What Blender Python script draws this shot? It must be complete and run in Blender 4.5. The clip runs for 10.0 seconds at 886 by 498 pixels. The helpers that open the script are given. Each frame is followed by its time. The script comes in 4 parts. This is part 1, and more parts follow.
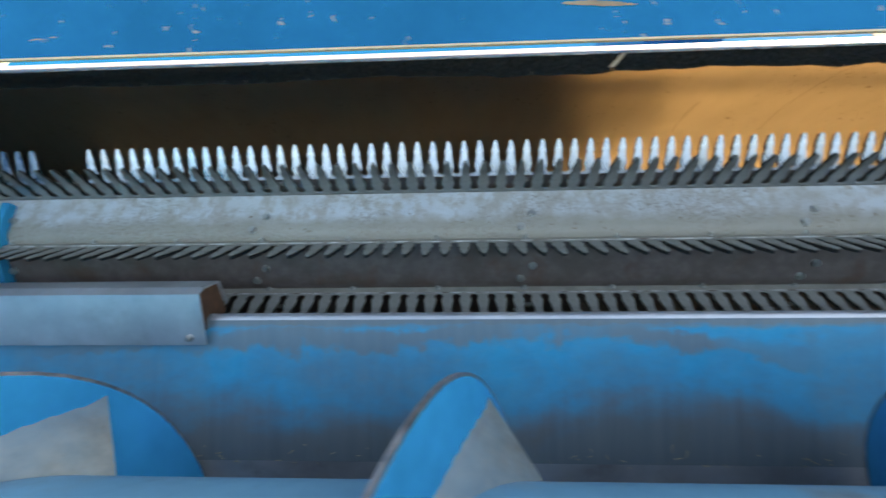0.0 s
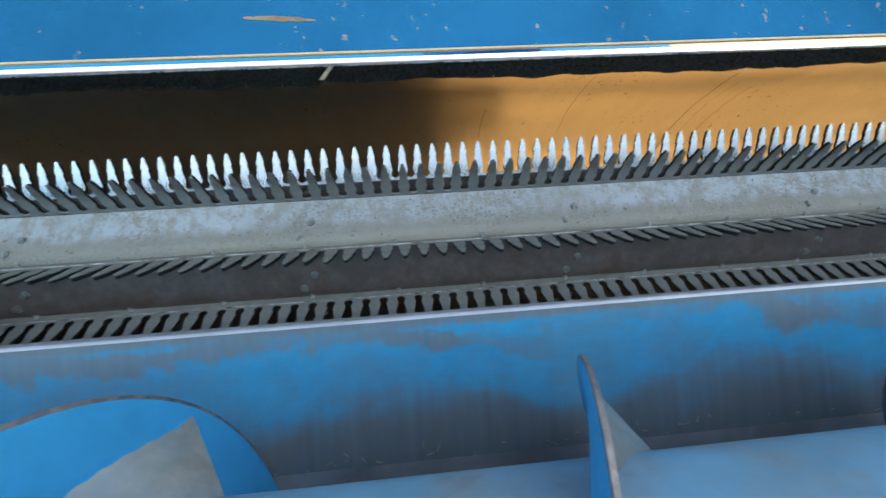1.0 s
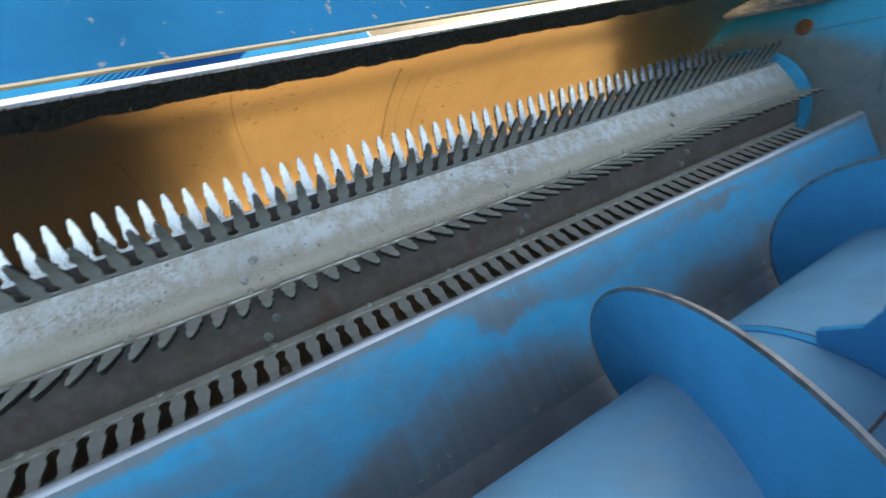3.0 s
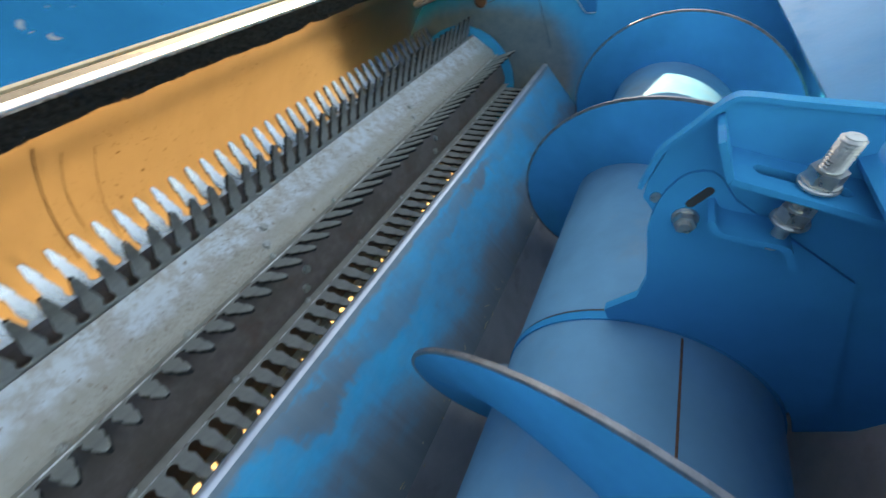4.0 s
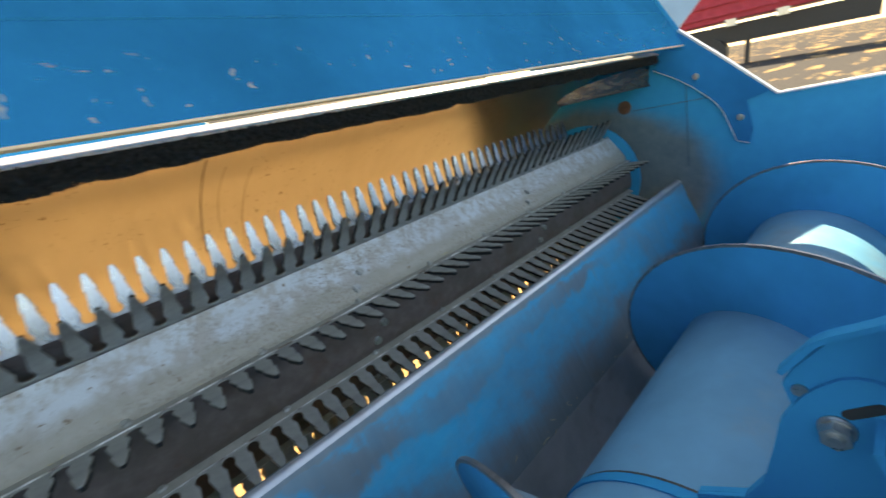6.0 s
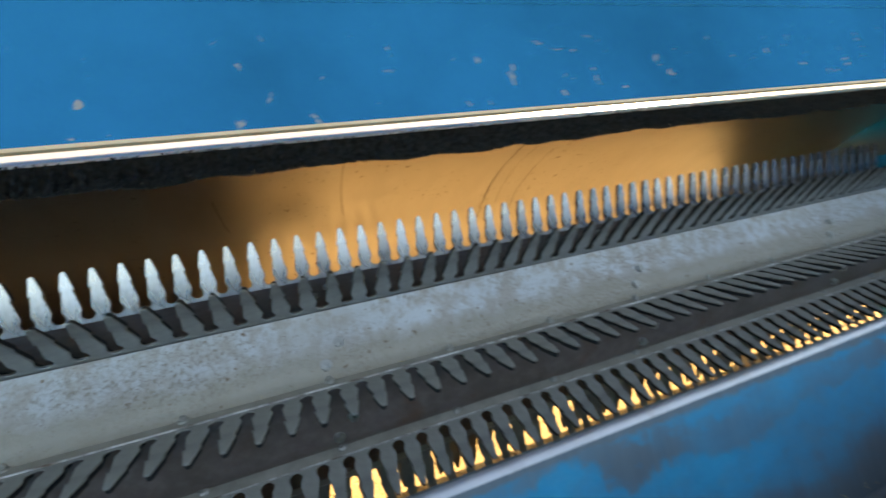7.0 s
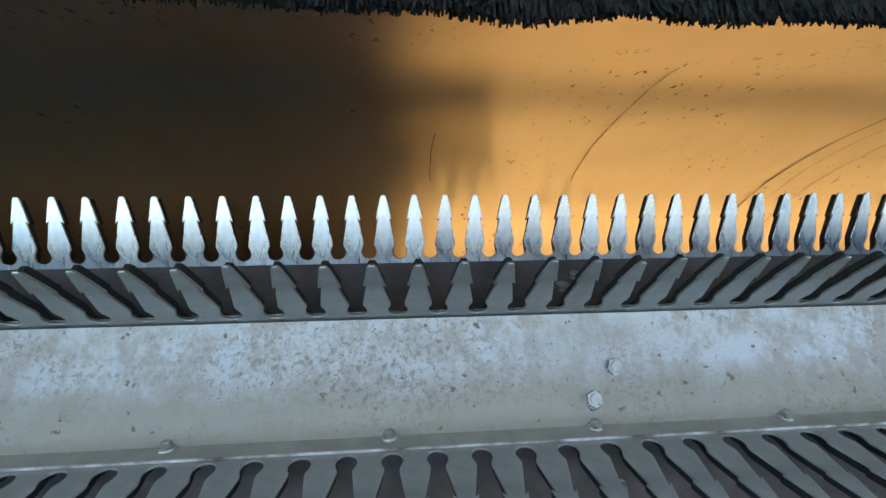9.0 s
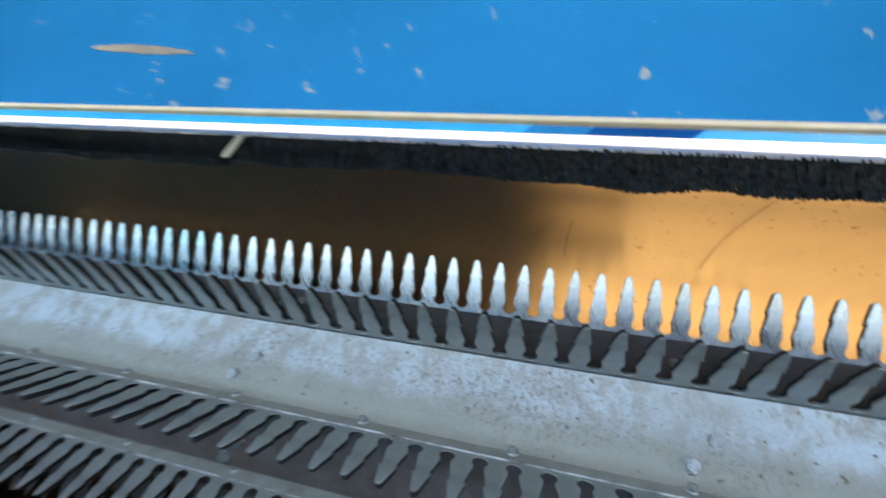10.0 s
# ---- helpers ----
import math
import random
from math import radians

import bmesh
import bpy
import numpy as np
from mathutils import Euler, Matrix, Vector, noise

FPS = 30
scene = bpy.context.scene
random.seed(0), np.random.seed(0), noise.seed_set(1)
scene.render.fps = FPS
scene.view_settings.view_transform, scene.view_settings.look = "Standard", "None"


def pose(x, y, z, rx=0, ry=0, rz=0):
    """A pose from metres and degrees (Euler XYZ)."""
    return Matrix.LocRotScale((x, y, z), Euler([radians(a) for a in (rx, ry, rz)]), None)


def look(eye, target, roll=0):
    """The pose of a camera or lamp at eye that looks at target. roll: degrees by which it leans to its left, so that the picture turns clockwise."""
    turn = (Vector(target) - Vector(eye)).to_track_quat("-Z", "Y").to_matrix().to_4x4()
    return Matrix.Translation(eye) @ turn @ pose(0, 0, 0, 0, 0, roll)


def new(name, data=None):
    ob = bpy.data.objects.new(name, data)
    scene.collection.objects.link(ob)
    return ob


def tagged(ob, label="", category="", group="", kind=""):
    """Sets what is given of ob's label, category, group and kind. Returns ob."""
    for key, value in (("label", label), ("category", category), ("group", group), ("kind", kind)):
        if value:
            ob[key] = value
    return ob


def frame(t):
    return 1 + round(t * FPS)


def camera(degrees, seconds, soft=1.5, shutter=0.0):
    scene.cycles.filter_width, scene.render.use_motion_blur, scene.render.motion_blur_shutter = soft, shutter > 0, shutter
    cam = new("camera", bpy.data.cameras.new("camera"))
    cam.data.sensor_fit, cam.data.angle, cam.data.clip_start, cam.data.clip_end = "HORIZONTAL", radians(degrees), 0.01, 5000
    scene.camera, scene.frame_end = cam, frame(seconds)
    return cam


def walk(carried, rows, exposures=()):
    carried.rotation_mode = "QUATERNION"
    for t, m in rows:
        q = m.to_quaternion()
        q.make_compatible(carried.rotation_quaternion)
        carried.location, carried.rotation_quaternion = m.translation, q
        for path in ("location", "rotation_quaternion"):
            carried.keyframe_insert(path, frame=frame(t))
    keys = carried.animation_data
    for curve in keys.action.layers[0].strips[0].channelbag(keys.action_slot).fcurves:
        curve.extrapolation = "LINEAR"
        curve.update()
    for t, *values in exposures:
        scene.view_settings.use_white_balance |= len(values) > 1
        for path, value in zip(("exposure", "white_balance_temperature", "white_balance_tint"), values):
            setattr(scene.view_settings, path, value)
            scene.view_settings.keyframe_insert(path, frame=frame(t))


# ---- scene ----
cam = camera(94.68, 10.0, shutter=0.32)
PATH = [
    (0, (0.0011, -0.0543, 1.0533), (-0.0875, 1.7942, 0.2950), -1.72),
    (0.5, (0.2919, -0.0462, 1.1103), (0.3942, 1.7546, 0.2462), -2.11),
    (1, (0.4560, -0.0734, 1.0537), (0.6000, 1.7758, 0.3057), -2.24),
    (1.5, (0.6300, -0.0646, 1.0370), (0.9066, 1.7816, 0.3194), -1.11),
    (2, (0.7361, -0.0074, 1.0070), (1.0065, 1.8422, 0.2959), -0.54),
    (2.5, (0.8830, 0.0357, 1.0536), (1.3349, 1.8106, 0.2500), -2.85),
    (3, (0.9474, 0.0280, 1.0330), (1.6854, 1.7056, 0.2325), -12.02),
    (3.2, (0.9512, 0.0568, 1.0675), (1.8449, 1.6170, 0.1916), -13.14),
    (4.3, (1.2162, 0.1218, 1.0518), (2.6086, 1.0447, -0.0480), -26.30),
    (4.5, (1.2429, 0.1294, 1.0595), (2.6739, 0.9693, -0.0570), -26.36),
    (5, (1.3208, 0.1189, 1.0582), (2.8444, 0.9066, 0.0294), -21.89),
    (5.2, (1.3290, 0.1295, 1.0600), (2.8610, 0.9899, 0.1047), -18.53),
    (6.3, (1.1012, 0.1345, 1.0837), (2.1647, 1.7232, 0.4961), -8.95),
    (6.5, (1.0613, 0.1349, 1.0808), (2.0141, 1.8026, 0.5231), -7.71),
    (7, (0.8848, 0.2769, 1.1124), (1.5056, 2.0747, 0.4940), -4.65),
    (7.5, (0.7757, 0.4808, 1.0874), (1.1943, 2.3252, 0.4369), -2.70),
    (8, (0.6924, 0.5529, 1.0508), (0.9750, 2.4131, 0.3727), -1.08),
    (8.5, (0.6682, 0.5910, 1.0277), (0.8895, 2.4557, 0.3393), 0.17),
    (9, (0.6715, 0.5940, 1.0175), (0.8264, 2.4735, 0.3516), 0.66),
    (9.5, (0.6754, 0.5641, 1.0336), (0.7024, 2.4723, 0.4354), 0.51),
    (10, (0.6512, 0.4241, 1.0798), (0.1974, 2.3247, 0.6532), 2.93),
]
walk(cam, [(t, look(eye, target, roll)) for t, eye, target, roll in PATH],
     [(0.0, 2.5, 8900, 10), (3.0, 2.68, 9500, 10), (4.5, 2.57, 9200, 10), (6.5, 2.24, 9100, 10), (7.5, 2.2, 9200, 10), (8.0, 2.36, 8600, 10), (9.0, 2.72, 8900, 10), (9.5, 2.78, 8800, 10), (10.0, 2.80, 8300, 10)])

# ---- world, sun, exposure ----
SUN = Vector((0.654, 0.468, 0.595)).normalized()
world = bpy.data.worlds.new("sky")
scene.world = world
world.use_nodes = True
sky = world.node_tree.nodes.new("ShaderNodeTexSky")
sky.sky_type, sky.sun_disc = "NISHITA", False
sky.sun_elevation, sky.sun_rotation = math.asin(SUN.z), math.atan2(SUN.x, SUN.y)
bg = world.node_tree.nodes["Background"]
bg.inputs["Strength"].default_value = 0.10
world.node_tree.links.new(sky.outputs[0], bg.inputs["Color"])
sun = new("sun", bpy.data.lights.new("sun", "SUN"))
sun.data.energy, sun.data.angle, sun.data.color = 5.0, radians(0.5), (1.0, 0.93, 0.82)
sun.matrix_world = look(SUN * 20, (0, 0, 0))


# ---- materials ----
def material(name):
    m = bpy.data.materials.new(name)
    m.use_nodes = True
    return m, m.node_tree.nodes, m.node_tree.links, m.node_tree.nodes["Principled BSDF"]


def coords(n, l, scale=(1, 1, 1)):
    c, mp = n.new("ShaderNodeTexCoord"), n.new("ShaderNodeMapping")
    mp.inputs["Scale"].default_value = scale
    l.new(c.outputs["Object"], mp.inputs["Vector"])
    return mp.outputs[0]


def noise_of(n, l, vec, scale, detail=6.0, rough=0.6, lo=0.4, hi=0.6):
    t, r = n.new("ShaderNodeTexNoise"), n.new("ShaderNodeMapRange")
    t.inputs["Scale"].default_value, t.inputs["Detail"].default_value, t.inputs["Roughness"].default_value = scale, detail, rough
    l.new(vec, t.inputs["Vector"])
    r.inputs["From Min"].default_value, r.inputs["From Max"].default_value = lo, hi
    l.new(t.outputs["Fac"], r.inputs["Value"])
    return r.outputs[0]


def mix(n, l, fac, a, b):
    m = n.new("ShaderNodeMix")
    m.data_type = "RGBA"
    for sock, v in ((m.inputs[0], fac), (m.inputs[6], a), (m.inputs[7], b)):
        if isinstance(v, (int, float)):
            sock.default_value = v
        elif isinstance(v, tuple):
            sock.default_value = (*v, 1)
        else:
            l.new(v, sock)
    return m.outputs[2]


def scalar(n, l, fac, a, b):
    r = n.new("ShaderNodeMapRange")
    l.new(fac, r.inputs["Value"])
    r.inputs["To Min"].default_value, r.inputs["To Max"].default_value = a, b
    return r.outputs[0]


def times(n, l, a, b):
    m = n.new("ShaderNodeMath")
    m.operation = "MULTIPLY"
    for s, v in ((m.inputs[0], a), (m.inputs[1], b)):
        if isinstance(v, (int, float)):
            s.default_value = v
        else:
            l.new(v, s)
    return m.outputs[0]


def bump(n, l, p, height, strength, dist=0.002):
    b = n.new("ShaderNodeBump")
    b.inputs["Strength"].default_value, b.inputs["Distance"].default_value = strength, dist
    l.new(height, b.inputs["Height"])
    l.new(b.outputs[0], p.inputs["Normal"])


BLUE = (0.0, 0.30, 0.555)


def paint(name, colour=BLUE, wear=None, gloss=0.35, chips=0.0, stretch=(1, 1, 1), dusty=0.05, spec=0.06):
    """Machine paint: two shades, dust, optional worn-through steel and pale chips."""
    m, n, l, p = material(name)
    v = coords(n, l)
    big = noise_of(n, l, v, 3.0, lo=0.35, hi=0.65)
    c = mix(n, l, big, tuple(x * 0.85 for x in colour), tuple(min(1, x * 1.15) for x in colour))
    dust = noise_of(n, l, v, 14.0, detail=9, lo=0.52, hi=0.75)
    c = mix(n, l, times(n, l, dust, dusty), c, (0.18, 0.30, 0.36))
    rough = scalar(n, l, dust, gloss, gloss + 0.25)
    if wear:
        w1 = noise_of(n, l, coords(n, l, stretch), wear[0], detail=8, rough=0.65, lo=wear[1], hi=wear[2])
        steel = mix(n, l, noise_of(n, l, v, 30, lo=0.3, hi=0.7), (0.20, 0.25, 0.25), (0.30, 0.345, 0.335))
        steel = mix(n, l, times(n, l, noise_of(n, l, v, 7, lo=0.58, hi=0.75), 0.6), steel, (0.26, 0.20, 0.15))
        c = mix(n, l, w1, c, steel)
        l.new(scalar(n, l, w1, 0.0, 0.3), p.inputs["Metallic"])
    if chips:
        vo, mp, sep, band = (n.new("ShaderNode" + k) for k in ("TexVoronoi", "MapRange", "SeparateXYZ", "MapRange"))
        vo.inputs["Scale"].default_value = chips
        wob = n.new("ShaderNodeTexNoise")
        wob.inputs["Scale"].default_value = 60
        l.new(v, wob.inputs["Vector"])
        add = n.new("ShaderNodeVectorMath")
        add.operation = "MULTIPLY_ADD"
        add.inputs[1].default_value = (0.03, 0.03, 0.03)
        l.new(wob.outputs["Color"], add.inputs[0])
        l.new(coords(n, l, (1, 0.7, 0.7)), add.inputs[2])
        l.new(add.outputs[0], vo.inputs["Vector"])
        mp.inputs["From Min"].default_value, mp.inputs["From Max"].default_value = 0.19, 0.12
        l.new(vo.outputs["Distance"], mp.inputs["Value"])
        l.new(v, sep.inputs[0])
        l.new(sep.outputs["Z"], band.inputs["Value"])
        band.inputs["From Min"].default_value, band.inputs["From Max"].default_value = 1.22, 1.16
        pick = noise_of(n, l, v, 14.0, detail=2, lo=0.48, hi=0.53)
        c = mix(n, l, times(n, l, times(n, l, mp.outputs[0], pick), band.outputs[0]), c, (0.24, 0.29, 0.32))
        patch = noise_of(n, l, coords(n, l, (1, 3, 3)), 6.0, detail=6, lo=0.68, hi=0.70)
        c = mix(n, l, times(n, l, patch, band.outputs[0]), c, (0.40, 0.30, 0.20))
    l.new(c, p.inputs["Base Color"])
    l.new(rough, p.inputs["Roughness"])
    p.inputs["Specular IOR Level"].default_value = spec
    bump(n, l, p, noise_of(n, l, v, 120, detail=3, lo=0.2, hi=0.8), 0.08)
    return m


def steel(name, a, b, metal=0.8, rough=(0.3, 0.55), scale=25, rust=0.0, grain=(1, 1, 1), dirt=None, relief=0.15):
    """Bare steel with two tones, optional rust stains and dried dirt."""
    m, n, l, p = material(name)
    v = coords(n, l, grain)
    f = noise_of(n, l, v, scale, detail=8, lo=0.35, hi=0.65)
    c = mix(n, l, f, a, b)
    if dirt:
        d = noise_of(n, l, v, dirt[1], detail=8, rough=0.7, lo=0.46, hi=0.58)
        c = mix(n, l, d, c, dirt[0])
    if rust:
        c = mix(n, l, times(n, l, noise_of(n, l, v, 11, detail=8, lo=0.56, hi=0.70), rust), c, (0.16, 0.07, 0.035))
    l.new(c, p.inputs["Base Color"])
    p.inputs["Metallic"].default_value = metal
    l.new(scalar(n, l, f, *rough), p.inputs["Roughness"])
    bump(n, l, p, noise_of(n, l, v, scale * 6, detail=4, lo=0.2, hi=0.8), relief)
    return m


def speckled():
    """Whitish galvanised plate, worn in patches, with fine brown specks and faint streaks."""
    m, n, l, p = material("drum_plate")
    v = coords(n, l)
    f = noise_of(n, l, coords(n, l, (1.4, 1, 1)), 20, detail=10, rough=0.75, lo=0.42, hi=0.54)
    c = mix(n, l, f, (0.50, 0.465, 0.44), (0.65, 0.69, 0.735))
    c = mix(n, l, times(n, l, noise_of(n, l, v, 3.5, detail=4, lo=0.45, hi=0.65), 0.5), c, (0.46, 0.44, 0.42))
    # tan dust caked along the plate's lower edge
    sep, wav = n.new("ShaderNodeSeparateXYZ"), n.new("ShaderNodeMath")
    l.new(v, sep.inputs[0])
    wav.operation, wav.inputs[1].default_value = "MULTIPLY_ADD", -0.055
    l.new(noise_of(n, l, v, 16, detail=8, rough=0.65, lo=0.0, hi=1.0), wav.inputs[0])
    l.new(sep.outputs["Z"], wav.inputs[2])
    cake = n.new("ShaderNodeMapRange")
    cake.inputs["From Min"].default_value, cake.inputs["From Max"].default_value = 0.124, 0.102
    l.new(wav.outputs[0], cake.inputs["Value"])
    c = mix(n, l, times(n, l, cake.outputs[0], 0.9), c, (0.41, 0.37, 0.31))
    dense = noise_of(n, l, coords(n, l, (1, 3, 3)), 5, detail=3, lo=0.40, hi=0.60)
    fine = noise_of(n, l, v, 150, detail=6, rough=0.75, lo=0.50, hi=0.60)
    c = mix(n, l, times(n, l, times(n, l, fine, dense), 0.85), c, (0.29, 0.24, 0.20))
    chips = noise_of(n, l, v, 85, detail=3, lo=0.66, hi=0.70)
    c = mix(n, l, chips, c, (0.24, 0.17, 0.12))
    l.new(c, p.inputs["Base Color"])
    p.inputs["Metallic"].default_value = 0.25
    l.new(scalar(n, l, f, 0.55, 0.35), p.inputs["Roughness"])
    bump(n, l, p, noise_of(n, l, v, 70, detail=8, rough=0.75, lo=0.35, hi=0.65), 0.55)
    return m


def shifted(n, l, sock, by, amount):
    """A coordinate pushed to and fro by a noise around 0.5."""
    m = n.new("ShaderNodeMath")
    m.operation, m.inputs[1].default_value = "MULTIPLY_ADD", amount
    l.new(by, m.inputs[0])
    l.new(sock, m.inputs[2])
    return m.outputs[0]


def span(n, l, sock, a, b):
    """0 at a, 1 at b, eased between."""
    r = n.new("ShaderNodeMapRange")
    r.interpolation_type = "SMOOTHSTEP"
    r.inputs["From Min"].default_value, r.inputs["From Max"].default_value = a, b
    l.new(sock, r.inputs["Value"])
    return r.outputs[0]


def worn_wall():
    """Trough wall: crop has rubbed the paint off in a band under the lip and along the foot."""
    m, n, l, p = material("blue_paint_worn")
    v = coords(n, l)
    sep = n.new("ShaderNodeSeparateXYZ")
    l.new(v, sep.inputs[0])
    big = noise_of(n, l, coords(n, l, (1.1, 2, 2)), 2.0, detail=4, lo=0.25, hi=0.75)
    streak = noise_of(n, l, coords(n, l, (34, 1.5, 1.5)), 1.6, detail=5, rough=0.6, lo=0.25, hi=0.75)
    fine = noise_of(n, l, coords(n, l, (1, 1.6, 1.6)), 18, detail=8, rough=0.7, lo=0.3, hi=0.7)
    z = shifted(n, l, shifted(n, l, shifted(n, l, sep.outputs["Z"], big, 0.16), streak, 0.022), fine, 0.03)
    foot = span(n, l, z, 0.56, 0.42)
    band = times(n, l, span(n, l, z, 0.575, 0.605), span(n, l, z, 0.665, 0.63))
    patch = noise_of(n, l, coords(n, l, (0.7, 1, 1)), 2.3, detail=3, lo=0.34, hi=0.54)
    band = times(n, l, times(n, l, band, patch), 0.8)
    spots = times(n, l, noise_of(n, l, coords(n, l, (0.8, 1, 1)), 5, detail=8, rough=0.65, lo=0.42, hi=0.72), 0.6)
    worn = n.new("ShaderNodeMath")
    worn.operation, worn.use_clamp = "MAXIMUM", True
    l.new(times(n, l, foot, 0.95), worn.inputs[0])
    l.new(band, worn.inputs[1])
    w2 = n.new("ShaderNodeMath")
    w2.operation, w2.use_clamp = "MAXIMUM", True
    l.new(worn.outputs[0], w2.inputs[0])
    l.new(spots, w2.inputs[1])
    # rubbed bare along the rounded lip
    w3 = n.new("ShaderNodeMath")
    w3.operation, w3.use_clamp = "MAXIMUM", True
    l.new(w2.outputs[0], w3.inputs[0])
    l.new(times(n, l, span(n, l, shifted(n, l, sep.outputs["Z"], fine, 0.016), 0.543, 0.560), 0.9), w3.inputs[1])
    w = w3.outputs[0]
    blue = mix(n, l, fine, (0.0, 0.36, 0.60), (0.0, 0.44, 0.70))
    bare = mix(n, l, streak, (0.20, 0.225, 0.23), (0.255, 0.275, 0.27))
    bare = mix(n, l, times(n, l, noise_of(n, l, v, 7, detail=6, lo=0.55, hi=0.75), 0.55), bare, (0.25, 0.19, 0.14))
    l.new(mix(n, l, w, blue, bare), p.inputs["Base Color"])
    l.new(times(n, l, w, 0.35), p.inputs["Metallic"])
    l.new(scalar(n, l, fine, 0.36, 0.52), p.inputs["Roughness"])
    p.inputs["Specular IOR Level"].default_value = 0.10
    bump(n, l, p, noise_of(n, l, coords(n, l, (30, 4, 4)), 6, detail=4, lo=0.2, hi=0.8), 0.10)
    return m


def worn_plate():
    """End plate: blue paint, dulled to grey-brown where crop beats against it beside the rotor."""
    m, n, l, p = material("blue_paint_end_plate")
    v = coords(n, l)
    mp = n.new("ShaderNodeVectorMath")
    mp.operation = "DISTANCE"
    flat = n.new("ShaderNodeVectorMath")
    flat.operation = "MULTIPLY"
    flat.inputs[1].default_value = (0, 1, 1.6)
    l.new(v, flat.inputs[0])
    l.new(flat.outputs[0], mp.inputs[0])
    mp.inputs[1].default_value = (0, 1.17, 0.88)
    edge = noise_of(n, l, v, 5, detail=6, rough=0.6, lo=0.2, hi=0.8)
    reach = shifted(n, l, mp.outputs["Value"], edge, 0.10)
    w = times(n, l, span(n, l, reach, 0.70, 0.54), 0.9)
    fine = noise_of(n, l, v, 22, detail=8, rough=0.7, lo=0.3, hi=0.7)
    bare = mix(n, l, fine, (0.10, 0.13, 0.14), (0.17, 0.19, 0.185))
    blue = mix(n, l, fine, (0.0, 0.27, 0.51), (0.0, 0.31, 0.56))
    l.new(mix(n, l, w, blue, bare), p.inputs["Base Color"])
    l.new(scalar(n, l, fine, 0.35, 0.5), p.inputs["Roughness"])
    p.inputs["Specular IOR Level"].default_value = 0.12
    bump(n, l, p, noise_of(n, l, v, 90, detail=3, lo=0.2, hi=0.8), 0.08)
    return m


BLUE_PAINT = paint("blue_paint")
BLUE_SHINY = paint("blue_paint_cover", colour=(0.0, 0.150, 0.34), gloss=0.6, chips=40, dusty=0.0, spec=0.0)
# Machine blue darkened to hold back strong light on nose and doubler.
BLUE_DIMMED = paint("blue_paint_dimmed", colour=(0.0, 0.168, 0.38), gloss=0.75, spec=0.01)
SCUFFED = paint("blue_paint_scuffed", colour=(0.06, 0.12, 0.16), wear=(2.4, 0.44, 0.76), gloss=0.6)
FLIGHT_BLUE = paint("blue_paint_flight", colour=(0.0, 0.33, 0.62), gloss=0.45, dusty=0.03, spec=0.03)
GUSSET = paint("worn_gusset", colour=(0.20, 0.34, 0.43), wear=(3.0, 0.35, 0.62), gloss=0.45)
WALL_WORN = worn_wall()
PLATE_WORN = worn_plate()
BLUE_AUGER = paint("blue_paint_auger", colour=(0.12, 0.335, 0.48), wear=(3.5, 0.50, 0.80), gloss=0.4)
DECK_BLUE = paint("blue_paint_deck", colour=(0.0, 0.225, 0.42), gloss=0.3, dusty=0.02)
HANGER_BLUE = paint("blue_paint_hanger", colour=(0.0, 0.245, 0.46), gloss=0.4, dusty=0.02, spec=0.03)
# Tooth steel scaled darker, putting the second row's shade into its colour.
SHADED_TOOTH = steel("shaded_tooth_steel", (0.27, 0.285, 0.285), (0.43, 0.445, 0.435), 0.9, (0.28, 0.42), 22, 0.2, relief=0.04)
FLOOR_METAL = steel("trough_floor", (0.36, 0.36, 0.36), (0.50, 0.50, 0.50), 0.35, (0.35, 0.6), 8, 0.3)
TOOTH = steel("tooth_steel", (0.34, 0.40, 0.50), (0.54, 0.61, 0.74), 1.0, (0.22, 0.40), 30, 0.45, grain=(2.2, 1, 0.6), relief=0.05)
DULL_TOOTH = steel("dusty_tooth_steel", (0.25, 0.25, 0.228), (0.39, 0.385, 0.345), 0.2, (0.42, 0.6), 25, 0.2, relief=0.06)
FACET = speckled()
# Dark brown steel, also given to lower plates to darken the tooth gaps.
FACET_BROWN = steel("drum_plate_brown", (0.150, 0.115, 0.108), (0.21, 0.170, 0.155), 0.25, (0.4, 0.6), 40, 0.5, dirt=((0.14, 0.11, 0.095), 9))
CLAMP = steel("clamp_strip", (0.34, 0.32, 0.27), (0.46, 0.43, 0.37), 0.3, (0.45, 0.65), 30, 0.15)
ZINC = steel("zinc_bolt", (0.34, 0.34, 0.32), (0.56, 0.56, 0.53), 0.8, (0.25, 0.45), 60, 0.2)
RUST = steel("rusted_steel", (0.10, 0.05, 0.03), (0.20, 0.10, 0.06), 0.2, (0.6, 0.8), 60)
CHROME = steel("pale_aluminium", (0.62, 0.60, 0.55), (0.72, 0.70, 0.65), 0.4, (0.25, 0.4), 20, grain=(0.3, 3, 3))
RIM = steel("worn_rim", (0.14, 0.15, 0.16), (0.30, 0.31, 0.32), 0.6, (0.3, 0.5), 40, 0.3)
GREY_GUARD = steel("guard_steel", (0.58, 0.60, 0.62), (0.74, 0.76, 0.78), 0.7, (0.3, 0.45), 10, 0.15)
WORN_LINE = steel("worn_bright_line", (0.20, 0.15, 0.12), (0.88, 0.88, 0.87), 0.3, (0.3, 0.5), 34)
SCRAPED = steel("scraped_metal", (0.20, 0.16, 0.11), (0.34, 0.28, 0.19), 0.2, (0.5, 0.7), 30)
BARE_EDGE = steel("bare_edge", (0.55, 0.46, 0.30), (0.65, 0.56, 0.40), 0.2, (0.5, 0.7), 40)
BRISTLE = steel("black_bristle", (0.003, 0.0035, 0.004), (0.036, 0.044, 0.050), 0.0, (0.5, 0.8), 160)
